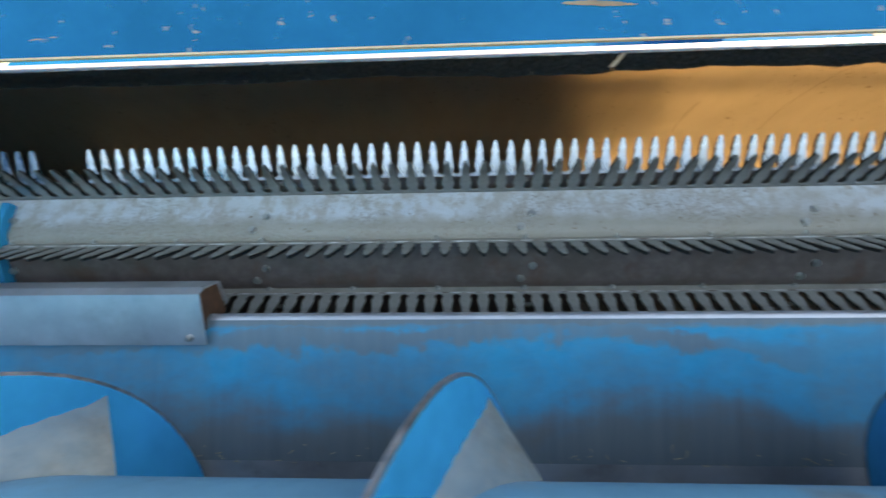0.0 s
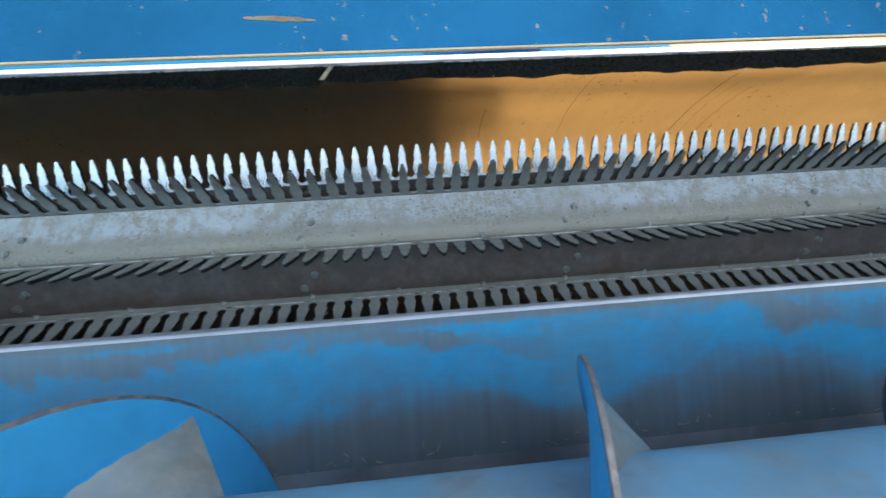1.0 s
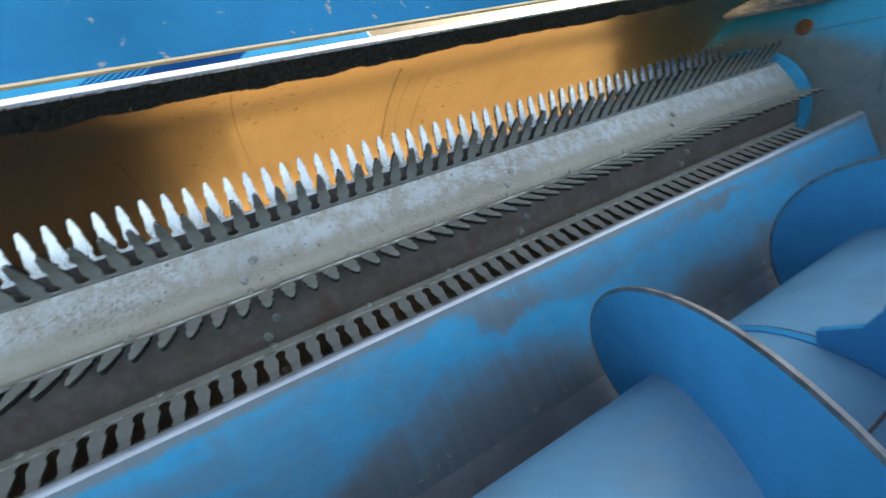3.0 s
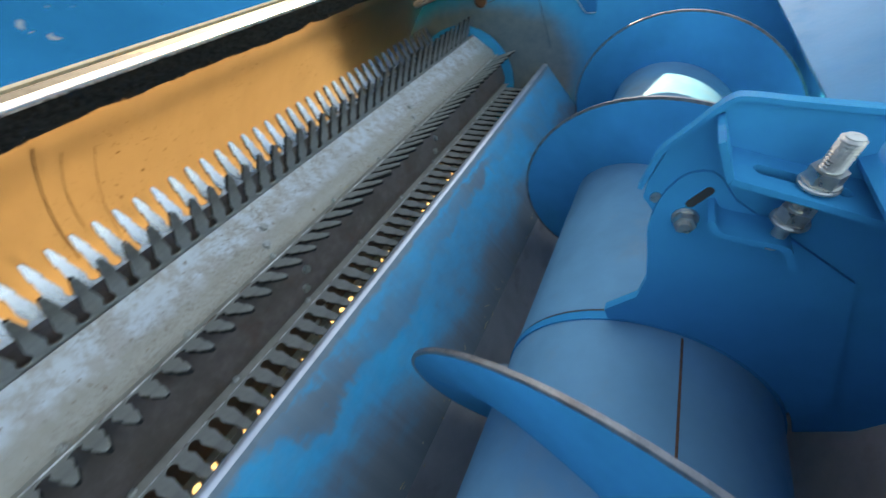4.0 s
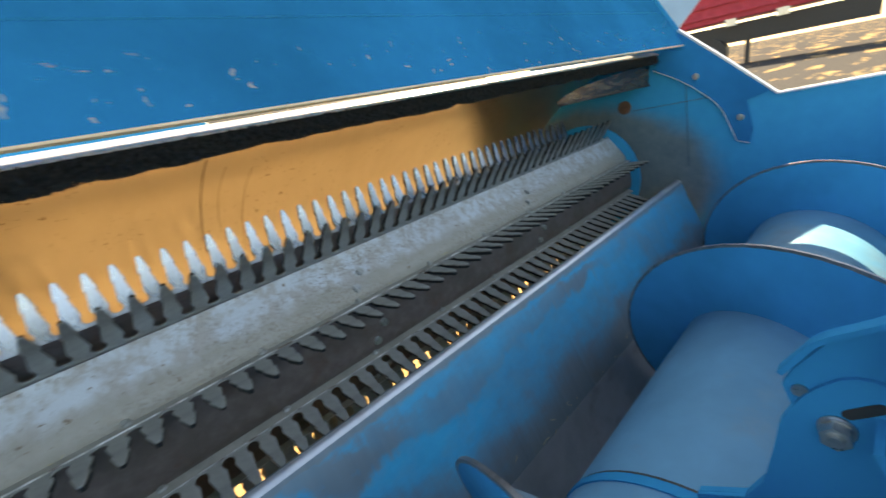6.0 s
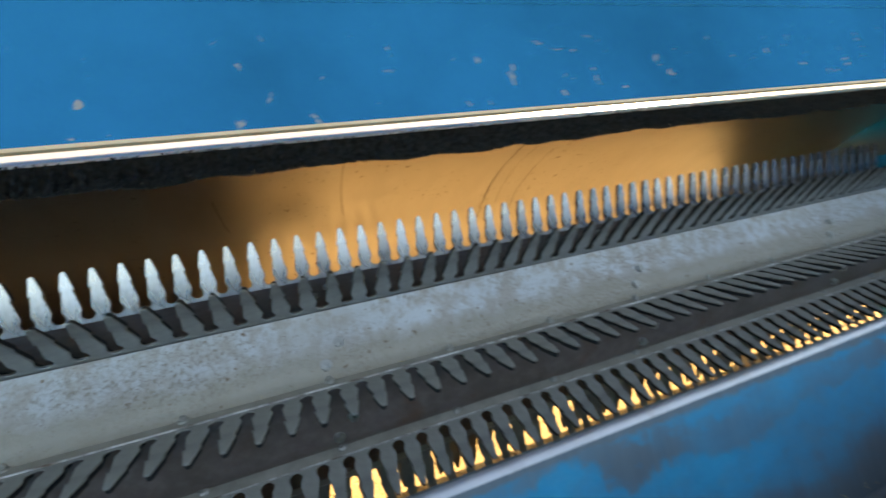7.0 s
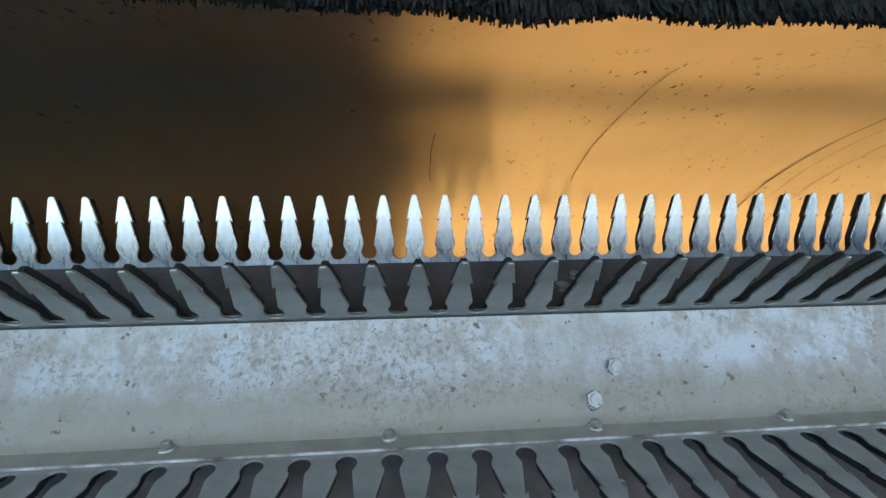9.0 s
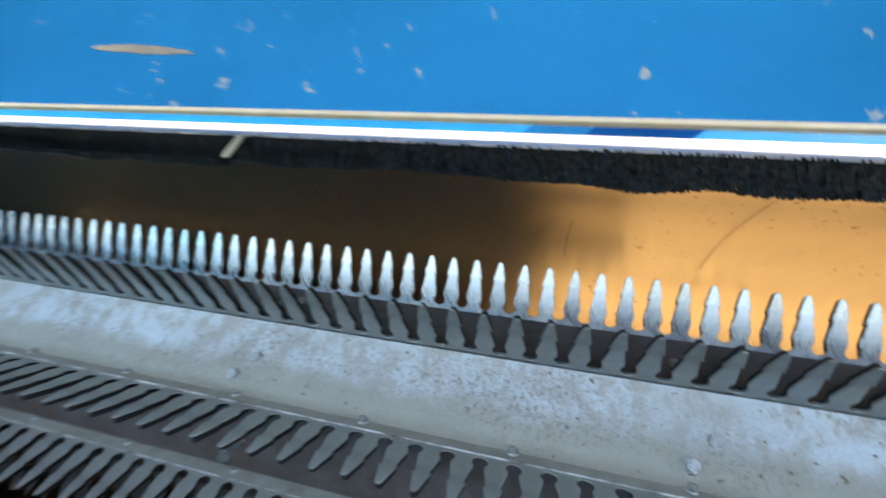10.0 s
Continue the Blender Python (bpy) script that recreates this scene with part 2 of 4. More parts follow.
BRISTLE.node_tree.nodes["Principled BSDF"].inputs["Specular IOR Level"].default_value = 0.14
RED = paint("red_paint", (0.42, 0.05, 0.075), dusty=0.3)
RUBBER = steel("black_rubber", (0.010, 0.010, 0.010), (0.020, 0.019, 0.018), 0.0, (0.7, 0.9), 20)
BLACK = steel("black_frame", (0.02, 0.02, 0.02), (0.04, 0.04, 0.04), 0.0, (0.5, 0.7), 20)


def hood_metal():
    m, n, l, p = material("stainless_hood")
    v = coords(n, l)
    f = noise_of(n, l, coords(n, l, (3, 1, 1)), 5, detail=6, lo=0.3, hi=0.7)
    c = mix(n, l, f, (0.52, 0.490, 0.458), (0.59, 0.560, 0.525))
    specks = noise_of(n, l, coords(n, l, (1.6, 1, 1)), 60, detail=4, lo=0.63, hi=0.67)
    region = noise_of(n, l, v, 4, detail=3, lo=0.47, hi=0.60)
    c = mix(n, l, times(n, l, specks, region), c, (0.16, 0.10, 0.06))
    l.new(c, p.inputs["Base Color"])
    p.inputs["Metallic"].default_value = 1.0
    l.new(scalar(n, l, f, 0.29, 0.36), p.inputs["Roughness"])
    bump(n, l, p, noise_of(n, l, v, 2.2, detail=2, lo=0.2, hi=0.8), 0.25, 0.01)
    return m


HOOD = hood_metal()
FLAP_STEEL = steel("dark_glossy_steel", (0.07, 0.055, 0.045), (0.16, 0.13, 0.10), 0.8, (0.2, 0.32), 12, grain=(1, 6, 6), relief=0.05)


def ground_material():
    m, n, l, p = material("ground_straw")
    v = coords(n, l)
    straw = mix(n, l, noise_of(n, l, coords(n, l, (1, 4, 1)), 40, detail=8, lo=0.3, hi=0.7), (0.32, 0.20, 0.088), (0.57, 0.39, 0.19))
    grey = mix(n, l, noise_of(n, l, v, 30, detail=8, lo=0.3, hi=0.7), (0.050, 0.049, 0.048), (0.085, 0.082, 0.078))
    sep, r = n.new("ShaderNodeSeparateXYZ"), n.new("ShaderNodeMapRange")
    l.new(v, sep.inputs[0])
    l.new(sep.outputs["X"], r.inputs["Value"])
    r.inputs["From Min"].default_value, r.inputs["From Max"].default_value = 6.0, 8.0
    patch = noise_of(n, l, coords(n, l, (0.25, 1, 1)), 0.9, detail=5, lo=0.55, hi=0.6)
    far = mix(n, l, patch, grey, (0.30, 0.21, 0.11))
    l.new(mix(n, l, r.outputs[0], straw, far), p.inputs["Base Color"])
    p.inputs["Roughness"].default_value = 0.85
    p.inputs["Specular IOR Level"].default_value = 0.0
    bump(n, l, p, noise_of(n, l, v, 60, detail=6, lo=0.2, hi=0.8), 0.6, 0.01)
    return m


GROUND = ground_material()


# Colours of the distant gravel and straw.
def gravel_sheet():
    m, n, l, p = material("gravel_and_straw")
    v = coords(n, l)
    c = mix(n, l, noise_of(n, l, v, 24, detail=8, lo=0.3, hi=0.7), (0.045, 0.045, 0.045), (0.08, 0.077, 0.074))
    c = mix(n, l, noise_of(n, l, coords(n, l, (1, 2.5, 2.5)), 3.0, detail=6, lo=0.56, hi=0.60), c, (0.20, 0.15, 0.08))
    l.new(c, p.inputs["Base Color"])
    p.inputs["Specular IOR Level"].default_value = 0.1
    p.inputs["Roughness"].default_value = 0.7
    return m


GRAVEL = gravel_sheet()
X_LEFT, X_RIGHT = -1.95, 3.17
C_ROT = (1.160, 0.577)
R_DRUM, ROWS_N, PITCH = 0.231, 10, 0.0474
C_AUG, R_TUBE, R_FLIGHT, LEAD, PHASE = (0.224, 0.3525), 0.214, 0.3685, 0.713, -0.075


# ---- mesh helpers ----
def far(pts, k=1.0745):
    """Points (y, z) of the far end plate, spread about the axis of the walk."""
    return [(0.13 + (y - 0.13) * k, 1.07 + (z - 1.07) * k) for y, z in pts]


def finish(bm, smooth=0.0):
    bmesh.ops.recalc_face_normals(bm, faces=bm.faces)
    me = bpy.data.meshes.new("mesh")
    bm.to_mesh(me)
    bm.free()
    if smooth:
        me.shade_smooth()
        me.set_sharp_from_angle(angle=radians(smooth))
    return me


def part(name, bm, mat, parent, label="", smooth=0.0, m=None):
    me = bm if isinstance(bm, bpy.types.Mesh) else finish(bm, smooth)
    if not me.materials:
        me.materials.append(mat)
    ob = new(name, me)
    if parent:
        ob.parent = parent
    if m is not None:
        ob.matrix_basis = m
    return tagged(ob, label) if label else ob


def thing(name, label, category, group="", kind="", at=(0, 0, 0)):
    e = new(name)
    e.empty_display_size = 0.05
    e.location = at
    return tagged(e, label, category, group, kind)


def prism(outline, x0, x1, bm=None):
    """A solid from a closed outline in (y, z), from x0 to x1."""
    bm = bm or bmesh.new()
    a = [bm.verts.new((x0, y, z)) for y, z in outline]
    b = [bm.verts.new((x1, y, z)) for y, z in outline]
    n = len(outline)
    for i in range(n):
        bm.faces.new((a[i], a[(i + 1) % n], b[(i + 1) % n], b[i]))
    bm.faces.new(a)
    bm.faces.new(b[::-1])
    return bm


def sheet(line, t, x0, x1, bm=None):
    """A folded sheet of thickness t along a line in (y, z); the thickness goes to the line's left."""
    pts = [Vector(q) for q in line]
    off = []
    for i, q in enumerate(pts):
        d = (pts[min(i + 1, len(pts) - 1)] - pts[max(i - 1, 0)]).normalized()
        off.append(q + Vector((-d.y, d.x)) * t)
    bm = bm or bmesh.new()
    n = len(pts)
    v = [[bm.verts.new((x, q.x, q.y)) for q in row] for x in (x0, x1) for row in (pts, off)]
    for i in range(n - 1):
        bm.faces.new((v[0][i], v[0][i + 1], v[2][i + 1], v[2][i]))
        bm.faces.new((v[1][i], v[3][i], v[3][i + 1], v[1][i + 1]))
        bm.faces.new((v[0][i], v[1][i], v[1][i + 1], v[0][i + 1]))
        bm.faces.new((v[2][i], v[2][i + 1], v[3][i + 1], v[3][i]))
    for i in (0, n - 1):
        bm.faces.new((v[0][i], v[2][i], v[3][i], v[1][i]))
    return bm


def arc(c, r, a0, a1, n):
    return [(c[0] + r * math.cos(radians(a0 + (a1 - a0) * i / n)), c[1] + r * math.sin(radians(a0 + (a1 - a0) * i / n))) for i in range(n + 1)]


def curve_through(pts, n=6):
    """A smooth line through points in (y, z)."""
    p = [Vector(q) for q in pts]
    p = [2 * p[0] - p[1], *p, 2 * p[-1] - p[-2]]
    out = []
    for i in range(1, len(p) - 2):
        for k in range(n):
            t = k / n
            q = 0.5 * (2 * p[i] + (p[i + 1] - p[i - 1]) * t + (2 * p[i - 1] - 5 * p[i] + 4 * p[i + 1] - p[i + 2]) * t * t
                       + (3 * p[i] - p[i - 1] - 3 * p[i + 1] + p[i + 2]) * t ** 3)
            out.append((q.x, q.y))
    return out + [tuple(pts[-1])]


def rod(p0, p1, r, n=16, r1=None, bm=None):
    bm = bm or bmesh.new()
    d = Vector(p1) - Vector(p0)
    m = Matrix.Translation((Vector(p0) + Vector(p1)) / 2) @ d.to_track_quat("Z", "Y").to_matrix().to_4x4()
    bmesh.ops.create_cone(bm, cap_ends=True, segments=n, radius1=r, radius2=r if r1 is None else r1, depth=d.length, matrix=m)
    return bm


def turned(profile, n=24):
    """A body turned about z from a profile of (radius, height)."""
    bm = bmesh.new()
    rings = [[bm.verts.new((r * math.cos(2 * math.pi * k / n), r * math.sin(2 * math.pi * k / n), z)) for k in range(n)] for r, z in profile]
    for a, b in zip(rings, rings[1:]):
        for k in range(n):
            bm.faces.new((a[k], a[(k + 1) % n], b[(k + 1) % n], b[k]))
    bm.faces.new(rings[0][::-1])
    bm.faces.new(rings[-1])
    return bm


def facing(origin, normal, spin=0.0):
    return Matrix.Translation(origin) @ Vector(normal).to_track_quat("Z", "Y").to_matrix().to_4x4() @ pose(0, 0, 0, 0, 0, spin)


def bevel(bm, w, seg=2):
    bmesh.ops.bevel(bm, geom=list(bm.edges), offset=w, segments=seg, affect="EDGES", profile=0.6)
    return bm


def hex_bolt_mesh(size, flange, head, shank=0.0):
    """Flanged hexagon head, axis along z, standing on z = 0."""
    bm = turned([(flange, 0), (flange, 0.002), (flange * 0.93, 0.0032), (size * 0.6, 0.0045)], 20)
    bmesh.ops.create_cone(bm, cap_ends=True, segments=6, radius1=size / 2 * 1.155, radius2=size / 2 * 1.12, depth=head, matrix=Matrix.Translation((0, 0, 0.004 + head / 2)))
    bmesh.ops.create_cone(bm, cap_ends=True, segments=16, radius1=size * 0.36, radius2=size * 0.33, depth=0.002, matrix=Matrix.Translation((0, 0, 0.0045 + head)))
    if shank:
        bmesh.ops.create_cone(bm, cap_ends=True, segments=12, radius1=size * 0.3, radius2=size * 0.28, depth=shank, matrix=Matrix.Translation((0, 0, 0.004 + head + shank / 2)))
    return bm


BOLT = finish(hex_bolt_mesh(0.017, 0.0125, 0.007))
BOLT.materials.append(ZINC)
SMALL_BOLT = finish(hex_bolt_mesh(0.011, 0.009, 0.005))
SMALL_BOLT.materials.append(ZINC)


# ---- ground and distance ----
bm = bmesh.new()
bmesh.ops.create_grid(bm, x_segments=8, y_segments=8, size=400)
ground = part("ground", bm, GROUND, None, "sunlit straw-littered yard ground with grey gravel")
tagged(ground, category="ground", kind="structure")


# ---- machine structure ----
hood_line = curve_through([(0.845, 1.098), (0.98, 1.092), (1.10, 1.063), (1.20, 1.012), (1.32, 0.935), (1.43, 0.835), (1.53, 0.70), (1.585, 0.56), (1.610, 0.43)], 8)
hood = thing("rotor_hood", "curved stainless steel hood over the toothed rotor", "hood", kind="structure")
part("hood_sheet", sheet(hood_line, 0.003, X_LEFT, X_RIGHT - 0.002), HOOD, hood, smooth=60)

cover = thing("top_cover", "raised blue painted sheet cover with chipped lower edge", "cover", kind="structure")
dc = Vector((0.115, 0.181)).normalized()
edge = Vector((0.740, 1.112))
top = edge + dc * 2.6
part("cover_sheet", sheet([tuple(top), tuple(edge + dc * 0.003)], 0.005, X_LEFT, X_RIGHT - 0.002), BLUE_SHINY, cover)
part("bare_edge", sheet([tuple(edge + dc * 0.003), tuple(edge - dc * 0.001)], 0.0055, X_LEFT, X_RIGHT - 0.002), BARE_EDGE, cover, "bare tan lower edge")
# Unseen strip added to stop sun slipping under the cover edge.
part("added_sun_stop", sheet([(0.826, 1.248), (0.968, 1.262)], 0.003, X_LEFT, X_RIGHT - 0.002), BLUE_DIMMED, cover)
# tan scrape through the paint near the lower edge
bm = bmesh.new()
nose_on = Vector((-dc.y, dc.x)) * 0.0008
low, high = [], []
for i in range(15):
    f = i / 14
    x = 0.184 + 0.126 * f
    u = 0.074 - 0.008 * f
    h = 0.0065 * math.sin(math.pi * min(1.0, f * 0.96 + 0.03)) ** 0.6 + 0.0025 * noise.noise((i * 0.8, 1.0, 0.0))
    for row, w in ((low, -h * 0.6), (high, h)):
        q = edge + dc * (u + w + 0.0015 * noise.noise((i * 1.7, w * 400, 4.0))) + nose_on
        row.append(bm.verts.new((x, q.x, q.y)))
for i in range(14):
    bm.faces.new((low[i], low[i + 1], high[i + 1], high[i]))
part("paint_scrape", bm, SCRAPED, cover, "tan scrape where paint is gone")
# Wing paint lightened to stand for sunlight on it.
wing = thing("cover_wing", "folded blue wing beside the cover end, paled for sunlight", "panel", kind="structure")
bm = bmesh.new()
apex = Vector((X_RIGHT + 0.012, 0.768, 1.180))
# Carried far past its visible corner to keep sun off the deck.
tri = [apex, apex + Vector((0.0, 0.10, 0.06)), apex + Vector((0.0, 1.50, 2.24)), apex + Vector((0.50, -0.47, 0.73)) * 3.6]
off = Vector((0.004, 0.0, 0.0))
lo, hi_v = [bm.verts.new(q) for q in tri], [bm.verts.new(q + off) for q in tri]
bm.faces.new(lo), bm.faces.new(hi_v[::-1])
for i in range(4):
    bm.faces.new((lo[i], hi_v[i], hi_v[(i + 1) % 4], lo[(i + 1) % 4]))
bmesh.ops.triangulate(bm, faces=bm.faces)
part("wing_sheet", bm, paint("sun_paled_blue_paint", colour=(0.35, 0.50, 0.60)), wing)
nose = thing("hood_nose", "sunlit blue painted nose sheet in front of the hood", "panel", kind="structure")
nose_line = [(2.40, 1.60), (2.05, 1.345), (1.75, 1.130), (0.868, 1.104)]
part("nose_sheet", sheet(nose_line, 0.003, X_LEFT, 1.63), BLUE_DIMMED, nose)
# Sheet added to stand in for gravel ground showing through the gap.
part("gravel_sheet", sheet(nose_line, 0.003, 1.634, X_RIGHT - 0.002), GRAVEL, nose, "stand-in sheet for the grey straw-littered gravel beyond")
part("pale_block", bevel(prism([(1.90, 1.242), (1.98, 1.298), (1.94, 1.36), (1.86, 1.31)], 0.93, 1.16), 0.008), CLAMP, nose, "pale weathered block")
bm = bmesh.new()
for i in range(90):
    a0, a1 = i * math.pi / 6, (i + 1) * math.pi / 6
    rod((0.74 + i * 0.0019, 1.93 + 0.035 * math.cos(a0), 1.305 + 0.035 * math.sin(a0)), (0.74 + (i + 1) * 0.0019, 1.93 + 0.035 * math.cos(a1), 1.305 + 0.035 * math.sin(a1)), 0.005, 6, bm=bm)
part("coil_spring", bm, CLAMP, nose, "grey steel coil spring", smooth=60)
# Unseen flaps added to keep sunlight off the ground and hood at left.
curtain = thing("added_sun_blocker", "unseen black sheet added under the hood front to block sun", "curtain", kind="structure")
for x0, x1, hem in ((X_LEFT, 0.74, 0.012), (0.74, 0.96, 0.13)):
    n_flap = max(1, round((x1 - x0) / 0.3))
    for i in range(n_flap):
        w = (x1 - x0) / n_flap
        part("blocker_flap", sheet([(1.614, 0.44), (1.626, 0.27), (1.630, 0.17), (1.632 + 0.006 * (i % 2), hem)], 0.006, x0 + i * w + 0.002, x0 + (i + 1) * w - 0.002), RUBBER, curtain)

# trough with rounded lip, worn wall, floor round the auger and rear wall
trough = thing("auger_trough", "blue auger trough, paint worn to bare steel", "trough", kind="structure")
lip = [(0.768, 0.505), (0.772, 0.530)] + arc((0.748, 0.548), 0.018, 30, 140, 9)
wall = [lip[-1], (0.700, 0.478), (0.650, 0.372), (0.604, 0.270)]
floor_arc = arc(C_AUG, 0.390, -12, -176, 28)
part("lip_wall", sheet(lip + wall[1:], 0.004, X_LEFT, 3.135), WALL_WORN, trough, smooth=40)
# Bare lip steel on a paler strip that carries its highlight.
part("lip_edge", sheet(arc((0.748, 0.548), 0.0192, 84, 142, 10), 0.0015, -0.578, 3.13), GREY_GUARD, trough, "bare shiny lip edge with its highlight in the colour", smooth=60)
part("trough_floor", sheet([wall[-1]] + floor_arc[1:], 0.004, X_LEFT, X_RIGHT), FLOOR_METAL, trough, "bare grey steel floor", smooth=40)
part("rear_wall", sheet([floor_arc[-1], (-0.165, 0.52), (-0.12, 0.68), (-0.012, 0.795)], 0.004, X_LEFT, X_RIGHT), BLUE_PAINT, trough)

deck = thing("rear_deck", "smooth blue painted rear deck sheet", "panel", kind="structure")
bm = bmesh.new()
plan = [(X_LEFT, -0.001), (2.78, -0.001), (X_RIGHT - 0.001, -0.072), (X_RIGHT - 0.001, -0.20), (X_LEFT, -0.20)]
lo, up = [[bm.verts.new((x, y, 0.800 - (y + 0.001) * 0.231 + h)) for x, y in plan] for h in (0.0, 0.006)]
bm.faces.new(lo)
bm.faces.new(up[::-1])
for i in range(5):
    bm.faces.new((lo[i], up[i], up[(i + 1) % 5], lo[(i + 1) % 5]))
part("deck_sheet", bm, DECK_BLUE, deck)
part("deck_fold", sheet([(-0.2015, 0.8465), (-0.275, 0.858), (-0.290, 0.845), (-0.290, 0.30)], 0.006, X_LEFT, X_RIGHT - 0.001), DECK_BLUE, deck)


def end_plate(name, x0, x1, front):
    e = thing(name, "blue painted end plate of the header with folded top edge", "end plate", kind="structure")
    out = [(0.84, 1.35), (0.719, 1.166), (0.562, 1.036), (0.407, 0.902), (0.082, 0.930), (-0.20, 0.99), (-0.30, 1.07), (-0.95, 1.28), (-0.95, 0.30), (-0.1, 0.08), (0.6, 0.06)] + front + [(1.60, 0.98), (1.30, 1.20)]
    rim = [(0.719, 1.166), (0.562, 1.036), (0.407, 0.902), (0.082, 0.930), (-0.20, 0.99)]
    if x0 > 0:
        out, rim = far(out), far(rim)
    part("plate", prism(out, x0, x1), PLATE_WORN, e)
    part("folded_rim", sheet(rim[::-1], -0.007, x0 - 0.012, x1 + 0.012), GREY_GUARD, e, "pale bare folded rim")
    return e


end_right = end_plate("end_plate_right", X_RIGHT, X_RIGHT + 0.01, [(1.05, 0.20), (1.38, 0.35), (1.63, 0.56), (1.69, 0.80)])
end_left = end_plate("end_plate_left", X_LEFT - 0.01, X_LEFT, [(1.62, 0.06), (1.80, 0.55)])
strap = curve_through([(0.858, 1.036), (0.768, 0.989), (0.685, 0.932), (0.606, 0.858), (0.561, 0.765), (0.541, 0.722)], 6)
part("doubler_plate", prism(strap + [(0.502, 0.713), (0.494, 0.765), (0.520, 0.872), (0.448, 0.900), (0.600, 1.030), (0.755, 1.162), (0.835, 1.10)], X_RIGHT - 0.011, X_RIGHT - 0.001), BLUE_DIMMED, end_right, "blue doubler plate with curved edge")
# Pale strip paints the light caught by the doubler's edge.
part("doubler_edge", sheet(strap + [(0.503, 0.713)], 0.003, X_RIGHT - 0.0125, X_RIGHT - 0.0015), GREY_GUARD, end_right, "pale edge of the doubler, light put in its colour", smooth=30)
by, bz = 0.988, 0.896
part("grommet", turned([(0.030, 0.0), (0.030, 0.006), (0.024, 0.009), (0.022, 0.004), (0.006, 0.004)], 24), RUST, end_right, "rusty round boss", smooth=30, m=facing((X_RIGHT - 0.001, by, bz), (-1, 0, 0)))
# overlapping sheet seams across the plate
for (y0, z0), (y1, z1) in (((0.955, 0.877), (0.646, 0.899)), ((0.735, 0.960), (0.715, 0.62))):
    d = Vector((y1 - y0, z1 - z0)).normalized().orthogonal() * 0.0016
    part("sheet_seam", prism([(y0 - d.x, z0 - d.y), (y1 - d.x, z1 - d.y), (y1 + d.x, z1 + d.y), (y0 + d.x, z0 + d.y)], X_RIGHT - 0.0022, X_RIGHT - 0.0002), SCUFFED, end_right, "dark overlapping sheet seam")
for y, z, d in ((0.047, 0.741, 0.002), (0.695, 0.986, 0.0115), (0.536, 0.811, 0.0115)):
    part("bolt", BOLT, ZINC, end_right, m=facing((X_RIGHT - d, y, z), (-1, 0, 0)))

# ---- stripping rotor ----
rotor = thing("stripping_rotor", "grey steel stripping rotor with rows of arrow-shaped teeth", "rotor", at=(0, *C_ROT))
X_R0, X_R1 = -1.86, 3.095


def tooth_mesh():
    p = PITCH
    half = [(0.5, -0.42), (0.5, 0.0), (0.40, 0.02), (0.315, 0.075), (0.265, 0.17), (0.262, 0.27), (0.300, 0.38), (0.335, 0.45), (0.333, 0.54), (0.175, 1.35), (0.262, 1.27), (0.105, 2.02), (0.06, 2.09)]
    line = [(x * p, h * p) for x, h in half] + [(-x * p, h * p) for x, h in reversed(half)]
    n = len(line)
    inner = []
    for i in range(n):
        d0, d1 = Vector(line[i]) - Vector(line[i - 1]), Vector(line[(i + 1) % n]) - Vector(line[i])
        d = (d0.normalized() + d1.normalized()).normalized()
        inner.append(Vector(line[i]) + Vector((-d.y, d.x)) * 0.0007)
    bm = bmesh.new()
    rings = [[bm.verts.new((x, y, h)) for x, h in row] for y, row in ((-0.0016, inner), (-0.0009, line), (0.0009, line), (0.0016, inner))]
    for a, b in zip(rings, rings[1:]):
        for i in range(n):
            bm.faces.new((a[i], b[i], b[(i + 1) % n], a[(i + 1) % n]))
    bm.faces.new(rings[0])
    bm.faces.new(rings[3][::-1])
    return finish(bm)


TOOTH_MESH = tooth_mesh()
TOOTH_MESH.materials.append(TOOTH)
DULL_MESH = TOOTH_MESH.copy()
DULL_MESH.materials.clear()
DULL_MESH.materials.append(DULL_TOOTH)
SHADED_MESH = TOOTH_MESH.copy()
SHADED_MESH.materials.clear()
SHADED_MESH.materials.append(SHADED_TOOTH)
ROW_X = (0.914, 0.726, 0.909, 0.129 + PITCH / 2)
n_teeth = int((X_R1 - X_R0) / PITCH) - 1
step = 360 / ROWS_N
rng = random.Random(4)
ROW0_END = 3.03
